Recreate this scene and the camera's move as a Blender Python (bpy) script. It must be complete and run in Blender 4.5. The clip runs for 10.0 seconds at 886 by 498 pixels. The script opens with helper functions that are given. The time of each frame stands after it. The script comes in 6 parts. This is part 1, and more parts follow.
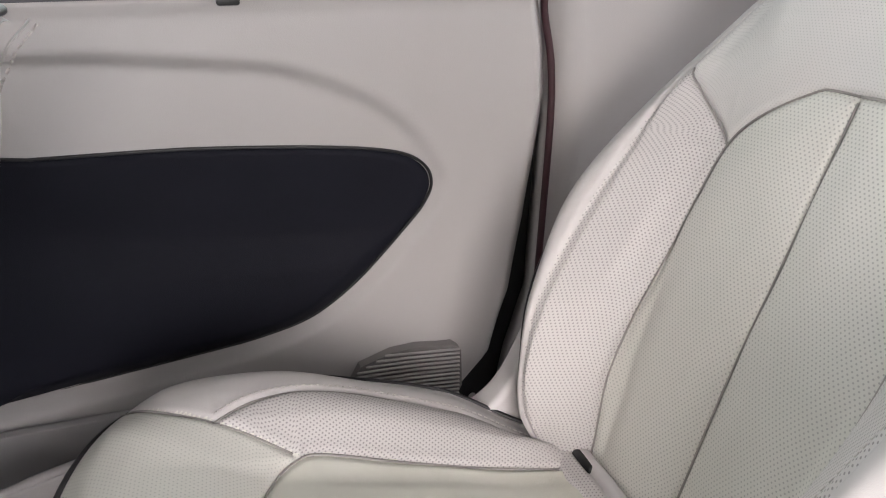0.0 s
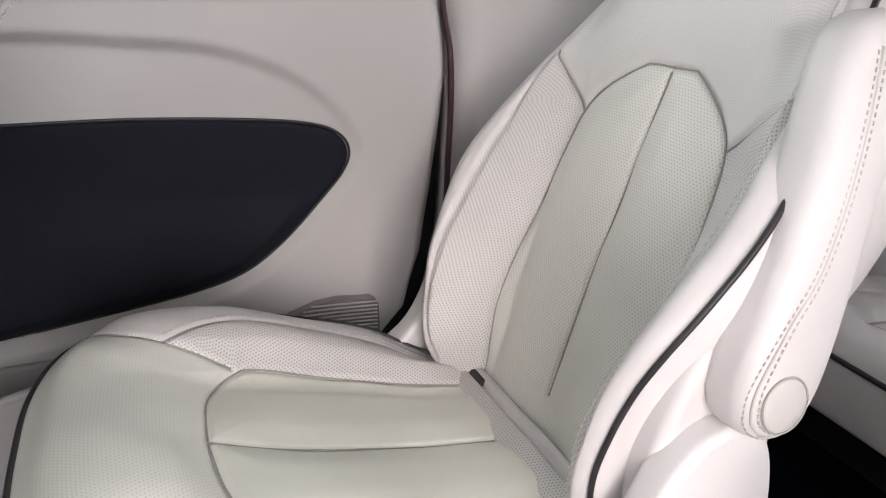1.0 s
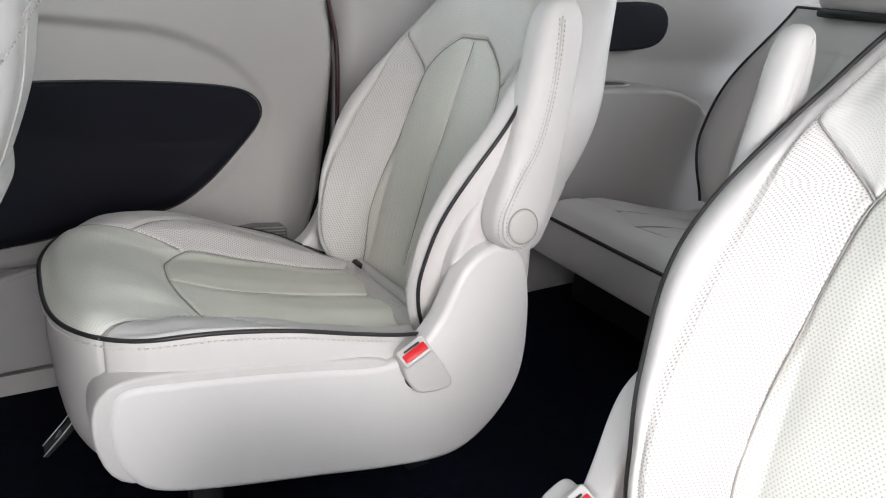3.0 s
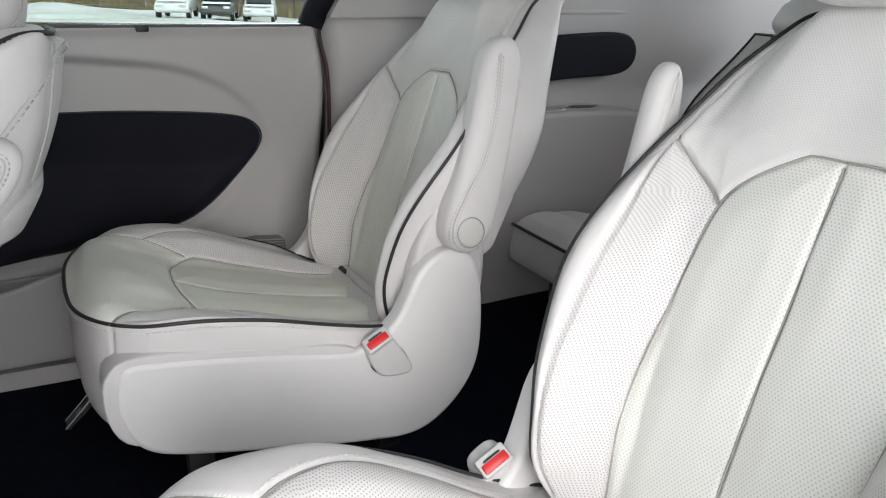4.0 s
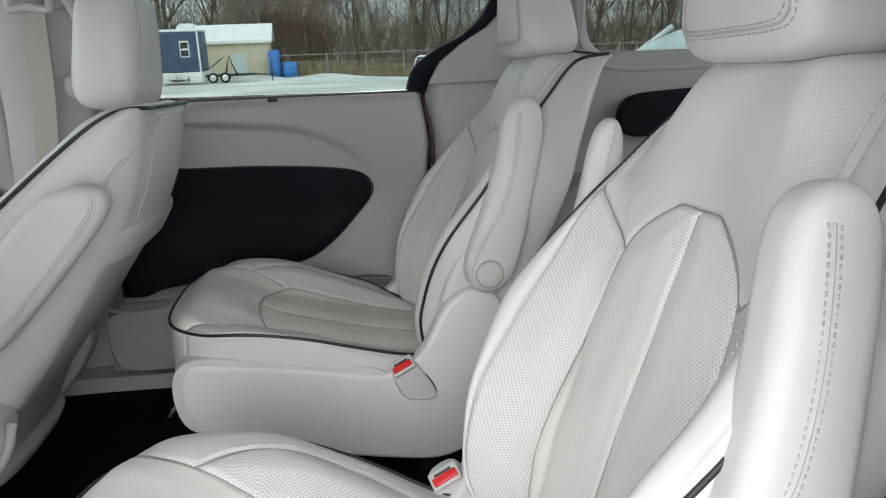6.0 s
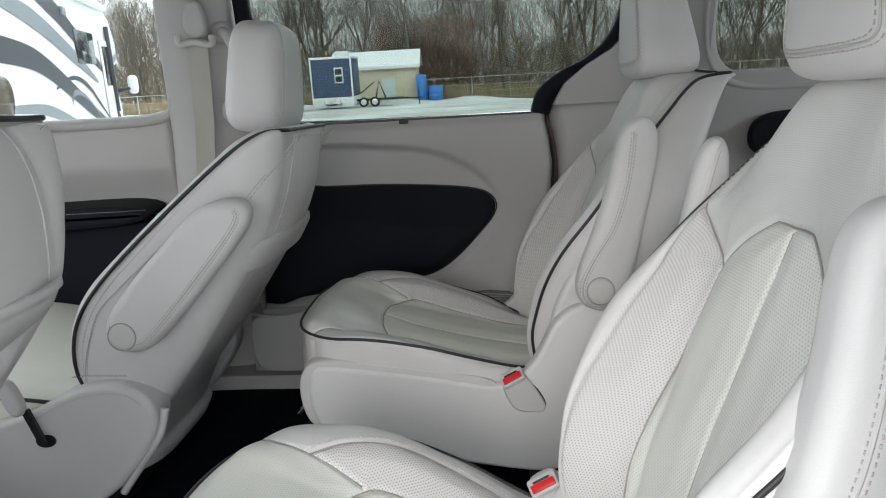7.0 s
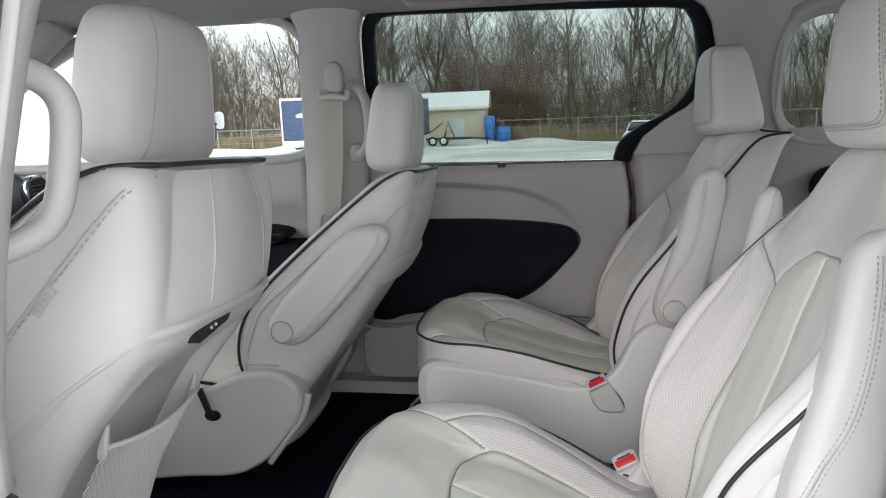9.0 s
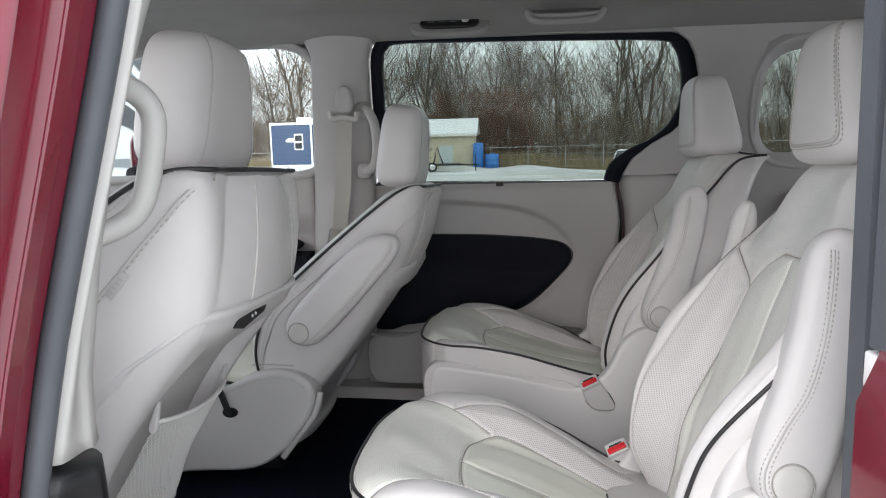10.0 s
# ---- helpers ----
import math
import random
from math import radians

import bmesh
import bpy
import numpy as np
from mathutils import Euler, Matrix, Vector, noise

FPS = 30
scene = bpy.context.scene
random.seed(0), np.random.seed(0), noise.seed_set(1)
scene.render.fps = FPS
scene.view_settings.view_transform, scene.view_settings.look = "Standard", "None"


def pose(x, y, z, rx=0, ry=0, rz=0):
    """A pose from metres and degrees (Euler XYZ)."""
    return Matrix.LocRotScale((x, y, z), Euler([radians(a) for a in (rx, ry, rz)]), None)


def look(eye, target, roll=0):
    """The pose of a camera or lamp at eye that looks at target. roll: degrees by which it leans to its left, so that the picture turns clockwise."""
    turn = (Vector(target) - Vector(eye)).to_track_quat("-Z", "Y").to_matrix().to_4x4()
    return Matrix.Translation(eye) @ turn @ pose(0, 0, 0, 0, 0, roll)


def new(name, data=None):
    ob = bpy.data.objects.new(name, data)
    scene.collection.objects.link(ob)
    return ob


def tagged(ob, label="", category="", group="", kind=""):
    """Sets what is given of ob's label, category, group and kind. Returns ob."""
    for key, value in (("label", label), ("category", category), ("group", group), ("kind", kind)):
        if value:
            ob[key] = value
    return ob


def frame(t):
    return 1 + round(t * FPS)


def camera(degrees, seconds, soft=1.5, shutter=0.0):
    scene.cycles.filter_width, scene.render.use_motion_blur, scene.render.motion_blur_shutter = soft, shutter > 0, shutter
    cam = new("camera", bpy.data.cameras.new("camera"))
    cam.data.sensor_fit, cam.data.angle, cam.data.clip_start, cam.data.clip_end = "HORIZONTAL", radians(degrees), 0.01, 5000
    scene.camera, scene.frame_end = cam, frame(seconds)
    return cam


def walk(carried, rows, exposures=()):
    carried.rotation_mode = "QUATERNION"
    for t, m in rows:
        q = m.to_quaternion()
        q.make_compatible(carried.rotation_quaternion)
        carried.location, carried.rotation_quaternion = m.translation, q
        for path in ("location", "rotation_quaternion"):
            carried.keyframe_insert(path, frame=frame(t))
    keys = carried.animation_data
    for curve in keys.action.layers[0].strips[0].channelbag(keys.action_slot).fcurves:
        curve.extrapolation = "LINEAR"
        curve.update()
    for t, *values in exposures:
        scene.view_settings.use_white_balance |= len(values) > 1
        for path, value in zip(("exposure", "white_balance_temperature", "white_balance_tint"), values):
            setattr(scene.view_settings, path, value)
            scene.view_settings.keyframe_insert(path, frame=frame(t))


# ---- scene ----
cam = camera(62.4, 10.0, soft=1.1)
PATH = [
    (0, (-0.038, -0.029, 0.851), (0.534, 1.697, 0.016), 0.1),
    (0.5, (-0.082, -0.099, 0.839), (0.625, 1.591, 0.037), 1.5),
    (1, (-0.071, -0.198, 0.844), (0.677, 1.474, 0.043), 1.6),
    (1.5, (-0.103, -0.294, 0.835), (0.743, 1.332, 0.034), 2.6),
    (2, (-0.145, -0.393, 0.837), (0.755, 1.208, 0.047), 2.9),
    (2.5, (-0.17, -0.506, 0.843), (0.763, 1.085, 0.069), 2.8),
    (3, (-0.194, -0.613, 0.844), (0.759, 0.978, 0.093), 2.8),
    (4.5, (-0.153, -0.883, 0.906), (0.656, 0.819, 0.234), 0.7),
    (5, (-0.052, -0.943, 0.911), (0.627, 0.828, 0.275), -0.2),
    (6.5, (0.142, -1.073, 0.899), (0.243, 0.855, 0.379), -2.8),
    (7, (0.152, -1.095, 0.903), (0.079, 0.844, 0.417), -3.4),
    (7.5, (0.137, -1.125, 0.91), (-0.057, 0.813, 0.452), -3.5),
    (8, (0.113, -1.201, 0.919), (-0.136, 0.736, 0.487), -3.2),
    (8.5, (0.087, -1.306, 0.927), (-0.171, 0.636, 0.523), -2.8),
    (9, (0.081, -1.387, 0.939), (-0.157, 0.563, 0.565), -2.3),
    (9.5, (0.064, -1.464, 0.941), (-0.149, 0.495, 0.602), -1.8),
    (10, (0.053, -1.529, 0.925), (-0.149, 0.437, 0.62), -1.5),
]
walk(cam, [(t, look(eye, target, roll)) for t, eye, target, roll in PATH], exposures=[(0, 2.04, 6530, 19), (1, 2.01, 6500, 19), (2.5, 1.78, 6280, 13), (4.5, 1.16, 6220, 11), (6.5, 0.80, 6180, 9), (8.0, 0.64, 6250, 10), (10, 0.60, 6250, 13)])

# ---------------------------------------------------------------- light
SUN_EL, SUN_ROT = radians(24.7), radians(194)
world = bpy.data.worlds.new("overcast_sky")
scene.world = world
world.use_nodes = True
wn, wl = world.node_tree.nodes, world.node_tree.links
sky = wn.new("ShaderNodeTexSky")
sky.sky_type, sky.sun_disc = "NISHITA", False
sky.sun_elevation, sky.sun_rotation = SUN_EL, SUN_ROT
sky.air_density, sky.dust_density, sky.ozone_density = 1.0, 3.0, 1.0
cloud = wn.new("ShaderNodeMixRGB")
cloud.inputs[0].default_value = 0.9
cloud.inputs[2].default_value = (10.5, 10.9, 10.9, 1)
wl.new(sky.outputs[0], cloud.inputs[1])
wl.new(cloud.outputs[0], wn["Background"].inputs[0])
wn["Background"].inputs[1].default_value = 0.19
sun = new("sun", bpy.data.lights.new("sun", "SUN"))
sun.data.energy, sun.data.angle, sun.data.color = 0.5, radians(45), (1.0, 0.97, 0.93)
sun.matrix_world = look((-5, -20, 9.5), (0, 0, 0))


def window_light(name, eye, target, w, h, watts):
    """Sky light through a window's opening."""
    a = new(name, bpy.data.lights.new(name, "AREA"))
    a.data.shape, a.data.size, a.data.size_y, a.data.energy, a.data.color = "RECTANGLE", w, h, watts, (.95, .98, 1.0)
    a.matrix_world = look(eye, target)
    return a


window_light("windscreen_skylight", (-1.86, 0, 1.08), (0.2, .1, .35), 1.2, .40, 4.8)
window_light("tailgate_skylight", (1.97, 0, 1.05), (.8, .2, .5), 1.1, .3, 3.0)

# ---------------------------------------------------------------- materials


def mat(name, color, rough=0.5, metal=0.0, vary=0.0, vscale=6.0, bump=0.0, bscale=200.0, coords="Object", spec=0.5, coat=0.0, color2=None):
    """A surface with a broad tone variation and a fine relief."""
    m = bpy.data.materials.new(name)
    m.use_nodes = True
    n, l = m.node_tree.nodes, m.node_tree.links
    b = n["Principled BSDF"]
    b.inputs["Base Color"].default_value = (*color, 1)
    b.inputs["Roughness"].default_value = rough
    b.inputs["Metallic"].default_value = metal
    b.inputs["Specular IOR Level"].default_value = spec
    b.inputs["Coat Weight"].default_value = coat
    b.inputs["Coat Roughness"].default_value = 0.08
    tc = n.new("ShaderNodeTexCoord")
    if vary or color2:
        t1 = n.new("ShaderNodeTexNoise")
        t1.inputs["Scale"].default_value, t1.inputs["Detail"].default_value = vscale, 6
        l.new(tc.outputs[coords], t1.inputs["Vector"])
        ramp = n.new("ShaderNodeMapRange")
        ramp.inputs[1].default_value, ramp.inputs[2].default_value = 0.3, 0.7
        l.new(t1.outputs["Fac"], ramp.inputs[0])
        mix = n.new("ShaderNodeMixRGB")
        lo = color2 or tuple(c * (1 - vary) for c in color)
        mix.inputs[1].default_value, mix.inputs[2].default_value = (*color, 1), (*lo, 1)
        l.new(ramp.outputs[0], mix.inputs[0])
        l.new(mix.outputs[0], b.inputs["Base Color"])
        r2 = n.new("ShaderNodeMapRange")
        r2.inputs[3].default_value, r2.inputs[4].default_value = max(rough - 0.05, 0.02), min(rough + 0.08, 1)
        l.new(t1.outputs["Fac"], r2.inputs[0])
        l.new(r2.outputs[0], b.inputs["Roughness"])
    if bump:
        t2 = n.new("ShaderNodeTexNoise")
        t2.inputs["Scale"].default_value, t2.inputs["Detail"].default_value = bscale, 3
        l.new(tc.outputs[coords], t2.inputs["Vector"])
        bp = n.new("ShaderNodeBump")
        bp.inputs["Strength"].default_value, bp.inputs["Distance"].default_value = bump, 0.002
        l.new(t2.outputs["Fac"], bp.inputs["Height"])
        l.new(bp.outputs[0], b.inputs["Normal"])
    return m


def leather(name, color, holes=0.0, pitch=0.0045, worn=None, dark=0.52):
    """Grained leather, UV in metres; holes > 0 punches staggered perforations of that radius (in pitches)."""
    m = mat(name, color, 0.42, spec=0.4)
    n, l = m.node_tree.nodes, m.node_tree.links
    b = n["Principled BSDF"]
    tc = n.new("ShaderNodeTexCoord")
    broad = n.new("ShaderNodeTexNoise")
    broad.inputs["Scale"].default_value, broad.inputs["Detail"].default_value = 7, 5
    l.new(tc.outputs["Object"], broad.inputs["Vector"])
    mr = n.new("ShaderNodeMapRange")
    mr.inputs[1].default_value, mr.inputs[2].default_value = 0.35, 0.7
    l.new(broad.outputs["Fac"], mr.inputs[0])
    mix = n.new("ShaderNodeMixRGB")
    mix.inputs[1].default_value = (*color, 1)
    mix.inputs[2].default_value = (*(worn or tuple(c * 0.93 for c in color)), 1)
    l.new(mr.outputs[0], mix.inputs[0])
    out = mix.outputs[0]
    grain = n.new("ShaderNodeTexVoronoi")
    grain.feature = "DISTANCE_TO_EDGE"
    grain.inputs["Scale"].default_value = 900
    l.new(tc.outputs["Object"], grain.inputs["Vector"])
    gm = n.new("ShaderNodeMapRange")
    gm.inputs[1].default_value, gm.inputs[2].default_value = 0.0, 0.12
    l.new(grain.outputs["Distance"], gm.inputs[0])
    wr = n.new("ShaderNodeTexNoise")
    wr.inputs["Scale"].default_value, wr.inputs["Detail"].default_value, wr.inputs["Distortion"].default_value = 28, 4, 1.2
    l.new(tc.outputs["Object"], wr.inputs["Vector"])
    ha = n.new("ShaderNodeMath")
    ha.operation = "MULTIPLY_ADD"
    ha.inputs[1].default_value = 4.0
    l.new(wr.outputs["Fac"], ha.inputs[0])
    l.new(gm.outputs[0], ha.inputs[2])
    height = ha.outputs[0]
    if holes:
        sep = n.new("ShaderNodeSeparateXYZ")
        l.new(tc.outputs["UV"], sep.inputs[0])

        def op(kind, a, c=None, d=None):
            k = n.new("ShaderNodeMath")
            k.operation = kind
            for i, q in enumerate((a, c, d)):
                if q is None:
                    continue
                if isinstance(q, (int, float)):
                    k.inputs[i].default_value = q
                else:
                    l.new(q, k.inputs[i])
            return k.outputs[0]

        row = op("FLOOR", op("DIVIDE", sep.outputs[1], pitch * 0.75))
        fy = op("SUBTRACT", op("FRACT", op("DIVIDE", sep.outputs[1], pitch * 0.75)), 0.5)
        sx = op("ADD", op("DIVIDE", sep.outputs[0], pitch), op("MULTIPLY", row, 0.5))
        fx = op("SUBTRACT", op("FRACT", sx), 0.5)
        fy = op("MULTIPLY", fy, 0.75)
        d = op("SQRT", op("ADD", op("MULTIPLY", fx, fx), op("MULTIPLY", fy, fy)))
        hole = n.new("ShaderNodeMapRange")
        hole.interpolation_type = "SMOOTHSTEP"
        hole.inputs[1].default_value, hole.inputs[2].default_value = holes * 0.75, holes * 1.25
        hole.inputs[3].default_value, hole.inputs[4].default_value = 1.0, 0.0
        l.new(d, hole.inputs[0])
        m2 = n.new("ShaderNodeMixRGB")
        m2.inputs[2].default_value = (color[0] * dark, color[1] * dark, color[2] * dark, 1)
        l.new(hole.outputs[0], m2.inputs[0])
        l.new(out, m2.inputs[1])
        out = m2.outputs[0]
        hs = n.new("ShaderNodeMath")
        hs.operation = "MULTIPLY_ADD"
        hs.inputs[1].default_value = -2.5
        l.new(hole.outputs[0], hs.inputs[0])
        l.new(height, hs.inputs[2])
        height = hs.outputs[0]
    l.new(out, b.inputs["Base Color"])
    bp = n.new("ShaderNodeBump")
    bp.inputs["Strength"].default_value, bp.inputs["Distance"].default_value = 0.22, 0.0006
    l.new(height, bp.inputs["Height"])
    l.new(bp.outputs[0], b.inputs["Normal"])
    return m


CREAM = (0.645, 0.617, 0.610)
M_LEATHER = leather("cream_leather", CREAM)
M_PERF = leather("perforated_cream_leather", (0.685, 0.655, 0.645), 0.20)
M_INSERT = leather("perforated_insert_leather", (0.77, 0.757, 0.71), 0.18, worn=(0.725, 0.715, 0.66), dark=0.66)
M_YOKE = leather("finely_perforated_leather", (0.72, 0.70, 0.68), 0.15, pitch=0.0034, dark=0.68)
M_SEATPAN = leather("worn_seat_leather", (0.77, 0.765, 0.69), 0.0, worn=(0.71, 0.705, 0.62))
M_NOSE = leather("worn_perforated_seat_leather", (0.82, 0.81, 0.755), 0.15, worn=(0.77, 0.76, 0.70), dark=0.72)
M_PIPING = mat("dark_piping", (0.018, 0.016, 0.018), 0.45)
# grey that paints the shadow lying in seat seams; also rings the armrest cap
M_SEAM = mat("seam_shade_grey", (0.36, 0.34, 0.32), 0.7)
M_THREAD = mat("cream_thread", (0.70, 0.67, 0.64), 0.7)
M_PLASTIC = mat("cream_moulded_plastic", (0.57, 0.55, 0.545), 0.5, vary=0.05, vscale=3, bump=0.12, bscale=900)
M_SHELL = mat("cream_seat_side_plastic", (0.72, 0.695, 0.69), 0.45, vary=0.05, vscale=3, bump=0.12, bscale=900)
M_PILLAR = mat("cream_pillar_plastic", (0.47, 0.455, 0.44), 0.5, vary=0.05, vscale=3, bump=0.12, bscale=900)
M_TRIM = mat("greige_door_trim", (0.44, 0.42, 0.41), 0.55, vary=0.06, vscale=2.5, bump=0.12, bscale=800)
# door trim colour darkened, to paint the dimmer light low on the door
M_BIN_SHADED = mat("shaded_greige_trim", (0.35, 0.335, 0.33), 0.55, vary=0.06, vscale=2.5, bump=0.12, bscale=800)
M_CAP = mat("grey_pivot_cap", (0.50, 0.485, 0.465), 0.5, vary=0.05, bump=0.1, bscale=700)
M_NAVY = mat("black_door_insert", (0.0088, 0.0094, 0.0160), 0.72, vary=0.3, vscale=4, bump=0.25, bscale=700, spec=0.19)
M_BLACK = mat("black_plastic", (0.012, 0.012, 0.013), 0.4, vary=0.2, bump=0.1, bscale=500)
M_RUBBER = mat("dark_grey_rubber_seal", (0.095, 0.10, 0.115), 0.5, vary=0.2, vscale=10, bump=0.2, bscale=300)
M_GUNMETAL = mat("dark_grey_metal", (0.045, 0.046, 0.05), 0.35, 0.6, vary=0.3, vscale=30, bump=0.1, bscale=300)
M_CARPET = mat("black_carpet", (0.0045, 0.006, 0.015), 1.0, vary=0.5, vscale=60, bump=1.0, bscale=900, spec=0.1)
M_HEAD = mat("grey_woven_headliner", (0.36, 0.345, 0.335), 0.95, vary=0.06, vscale=8, bump=0.5, bscale=1500, spec=0.1)
M_RED = mat("dark_red_car_paint", (0.17, 0.006, 0.022), 0.22, vary=0.12, vscale=5, coat=1.0)
M_CHROME = mat("bright_metal", (0.75, 0.75, 0.76), 0.18, 1.0)
M_BUTTON = mat("red_buckle_button", (0.65, 0.02, 0.025), 0.35)
M_BELT = mat("grey_belt_webbing", (0.43, 0.41, 0.37), 0.8, vary=0.08, bump=0.6, bscale=900)
M_NET = mat("grey_net_cord", (0.70, 0.68, 0.66), 0.8, bump=0.3, bscale=600)
M_WHITE = mat("white_nylon", (0.8, 0.79, 0.78), 0.5)
M_GREYBAR = mat("pale_print", (0.45, 0.45, 0.46), 0.6)


def glass_mat(name, tint, gloss=0.08):
    m = bpy.data.materials.new(name)
    m.use_nodes = True
    n, l = m.node_tree.nodes, m.node_tree.links
    n.remove(n["Principled BSDF"])
    tr, gl, mx, fr = n.new("ShaderNodeBsdfTransparent"), n.new("ShaderNodeBsdfGlossy"), n.new("ShaderNodeMixShader"), n.new("ShaderNodeFresnel")
    tr.inputs[0].default_value = (*tint, 1)
    gl.inputs["Roughness"].default_value = 0.01
    fr.inputs["IOR"].default_value = 1.3
    l.new(fr.outputs[0], mx.inputs[0])
    l.new(tr.outputs[0], mx.inputs[1])
    l.new(gl.outputs[0], mx.inputs[2])
    l.new(mx.outputs[0], n["Material Output"].inputs[0])
    return m


M_GLASS = glass_mat("tinted_window_glass", (0.495, 0.53, 0.51))
M_CLEAR = glass_mat("front_window_glass", (0.84, 0.865, 0.86))

# ---------------------------------------------------------------- mesh helpers


def part(name, verts, faces, material, parent=None, label="", smooth=True, uvs=None, index=None):
    """Links one mesh object under a thing or a part. material: one, or several with an index for each face."""
    me = bpy.data.meshes.new(name)
    me.from_pydata([tuple(map(float, v)) for v in verts], [], [tuple(map(int, f)) for f in faces])
    for m in (material if isinstance(material, (list, tuple)) else [material]):
        me.materials.append(m)
    if index is not None:
        me.polygons.foreach_set("material_index", np.asarray(index, dtype=np.int32))
    me.polygons.foreach_set("use_smooth", [smooth] * len(me.polygons))
    if uvs is not None:
        lay = me.uv_layers.new(name="UVMap")
        vi = np.zeros(len(me.loops), dtype=np.int32)
        me.loops.foreach_get("vertex_index", vi)
        lay.data.foreach_set("uv", np.asarray(uvs, dtype=np.float32)[vi].ravel())
    me.update()
    ob = new(name, me)
    if parent:
        ob.parent = parent
    if label:
        ob["label"] = label
    return ob


def thing(name, at, label, category, group="", kind=""):
    ob = new(name)
    ob.location = at
    ob.empty_display_size = 0.05
    return tagged(ob, label, category, group, kind)


def from_bm(name, bm, material, parent=None, label="", smooth=False, bevel=0.0, segs=2):
    if bevel:
        bmesh.ops.bevel(bm, geom=[e for e in bm.edges if len(e.link_faces) == 2 and e.calc_face_angle(0) > 0.5], offset=bevel, segments=segs, affect="EDGES", profile=0.5, clamp_overlap=True)
    bmesh.ops.recalc_face_normals(bm, faces=bm.faces)
    me = bpy.data.meshes.new(name)
    bm.to_mesh(me)
    bm.free()
    me.materials.append(material)
    me.polygons.foreach_set("use_smooth", [smooth] * len(me.polygons))
    if smooth:
        me.set_sharp_from_angle(angle=radians(38))
    ob = new(name, me)
    if parent:
        ob.parent = parent
    if label:
        ob["label"] = label
    return ob


def box(name, lo, hi, material, parent=None, label="", bevel=0.004, segs=2, shape=None):
    bm = bmesh.new()
    bmesh.ops.create_cube(bm, size=1)
    for v in bm.verts:
        v.co = [lo[i] + (v.co[i] + 0.5) * (hi[i] - lo[i]) for i in range(3)]
        if shape:
            v.co = shape(v.co)
    return from_bm(name, bm, material, parent, label, True, bevel, segs)


def slab(name, outline, y0, y1, material, parent=None, label="", bevel=0.006, lean=None, segs=3, axis="y"):
    """An outline in x and z, given thickness from y0 to y1 (or in x and y from z0 to z1; y and z from x0 to x1)."""
    bm = bmesh.new()

    def put(a, b, c):
        p = {"y": (a, c, b), "z": (a, b, c), "x": (c, a, b)}[axis]
        return lean(*p) if lean else p

    f = bm.faces.new([bm.verts.new(put(a, b, y0)) for a, b in outline])
    g = bm.faces.new([bm.verts.new(put(a, b, y1)) for a, b in reversed(outline)])
    n = len(outline)
    fv, gv = list(f.verts), list(reversed(list(g.verts)))
    for i in range(n):
        bm.faces.new((fv[i], fv[(i + 1) % n], gv[(i + 1) % n], gv[i]))
    return from_bm(name, bm, material, parent, label, True, bevel, segs)


def spline(pts, n=12, closed=False):
    """A smooth line through points (Catmull-Rom)."""
    p = [np.array(q, float) for q in pts]
    m = len(p)
    out = []
    for i in range(m if closed else m - 1):
        a, b, c, d = (p[(i - 1) % m], p[i], p[(i + 1) % m], p[(i + 2) % m]) if closed else (p[max(i - 1, 0)], p[i], p[i + 1], p[min(i + 2, m - 1)])
        for k in range(n):
            t = k / n
            out.append(0.5 * (2 * b + (c - a) * t + (2 * a - 5 * b + 4 * c - d) * t * t + (3 * b - a - 3 * c + d) * t ** 3))
    if not closed:
        out.append(p[-1])
    return np.array(out)


def finer(keys, *tables):
    """Smooth tables through the same keys, with more of them."""
    k = spline(list(zip(keys, *tables)), 8)
    return [list(k[:, i]) for i in range(k.shape[1])]


def tube(name, pts, r, material, parent=None, label="", sides=8, closed=False, flat=1.0):
    """A round cord along points; r: one radius or one for each point."""
    P = np.asarray(pts, float)
    n = len(P)
    R = np.full(n, r) if np.isscalar(r) else np.asarray(r, float)
    T = np.roll(P, -1, 0) - np.roll(P, 1, 0) if closed else np.gradient(P, axis=0)
    T /= np.linalg.norm(T, axis=1)[:, None] + 1e-9
    up = np.array([0, 0, 1.0]) if abs(T[0][2]) < 0.9 else np.array([0, 1.0, 0])
    V, F = [], []
    N = np.cross(T[0], up)
    for i in range(n):
        N = N - T[i] * N.dot(T[i])
        N /= np.linalg.norm(N) + 1e-9
        B = np.cross(T[i], N)
        for k in range(sides):
            a = 2 * math.pi * k / sides
            V.append(P[i] + R[i] * (math.cos(a) * N + flat * math.sin(a) * B))
    for i in range(n if closed else n - 1):
        j = (i + 1) % n
        for k in range(sides):
            F.append((i * sides + k, i * sides + (k + 1) % sides, j * sides + (k + 1) % sides, j * sides + k))
    if not closed:
        F.append(tuple(range(sides))[::-1])
        F.append(tuple((n - 1) * sides + k for k in range(sides)))
    return part(name, V, F, material, parent, label)


def resample(P, step):
    P = np.asarray(P, float)
    d = np.r_[0, np.cumsum(np.linalg.norm(np.diff(P, axis=0), axis=1))]
    s = np.arange(0, d[-1], step)
    return np.stack([np.interp(s, d, P[:, i]) for i in range(P.shape[1])], 1)


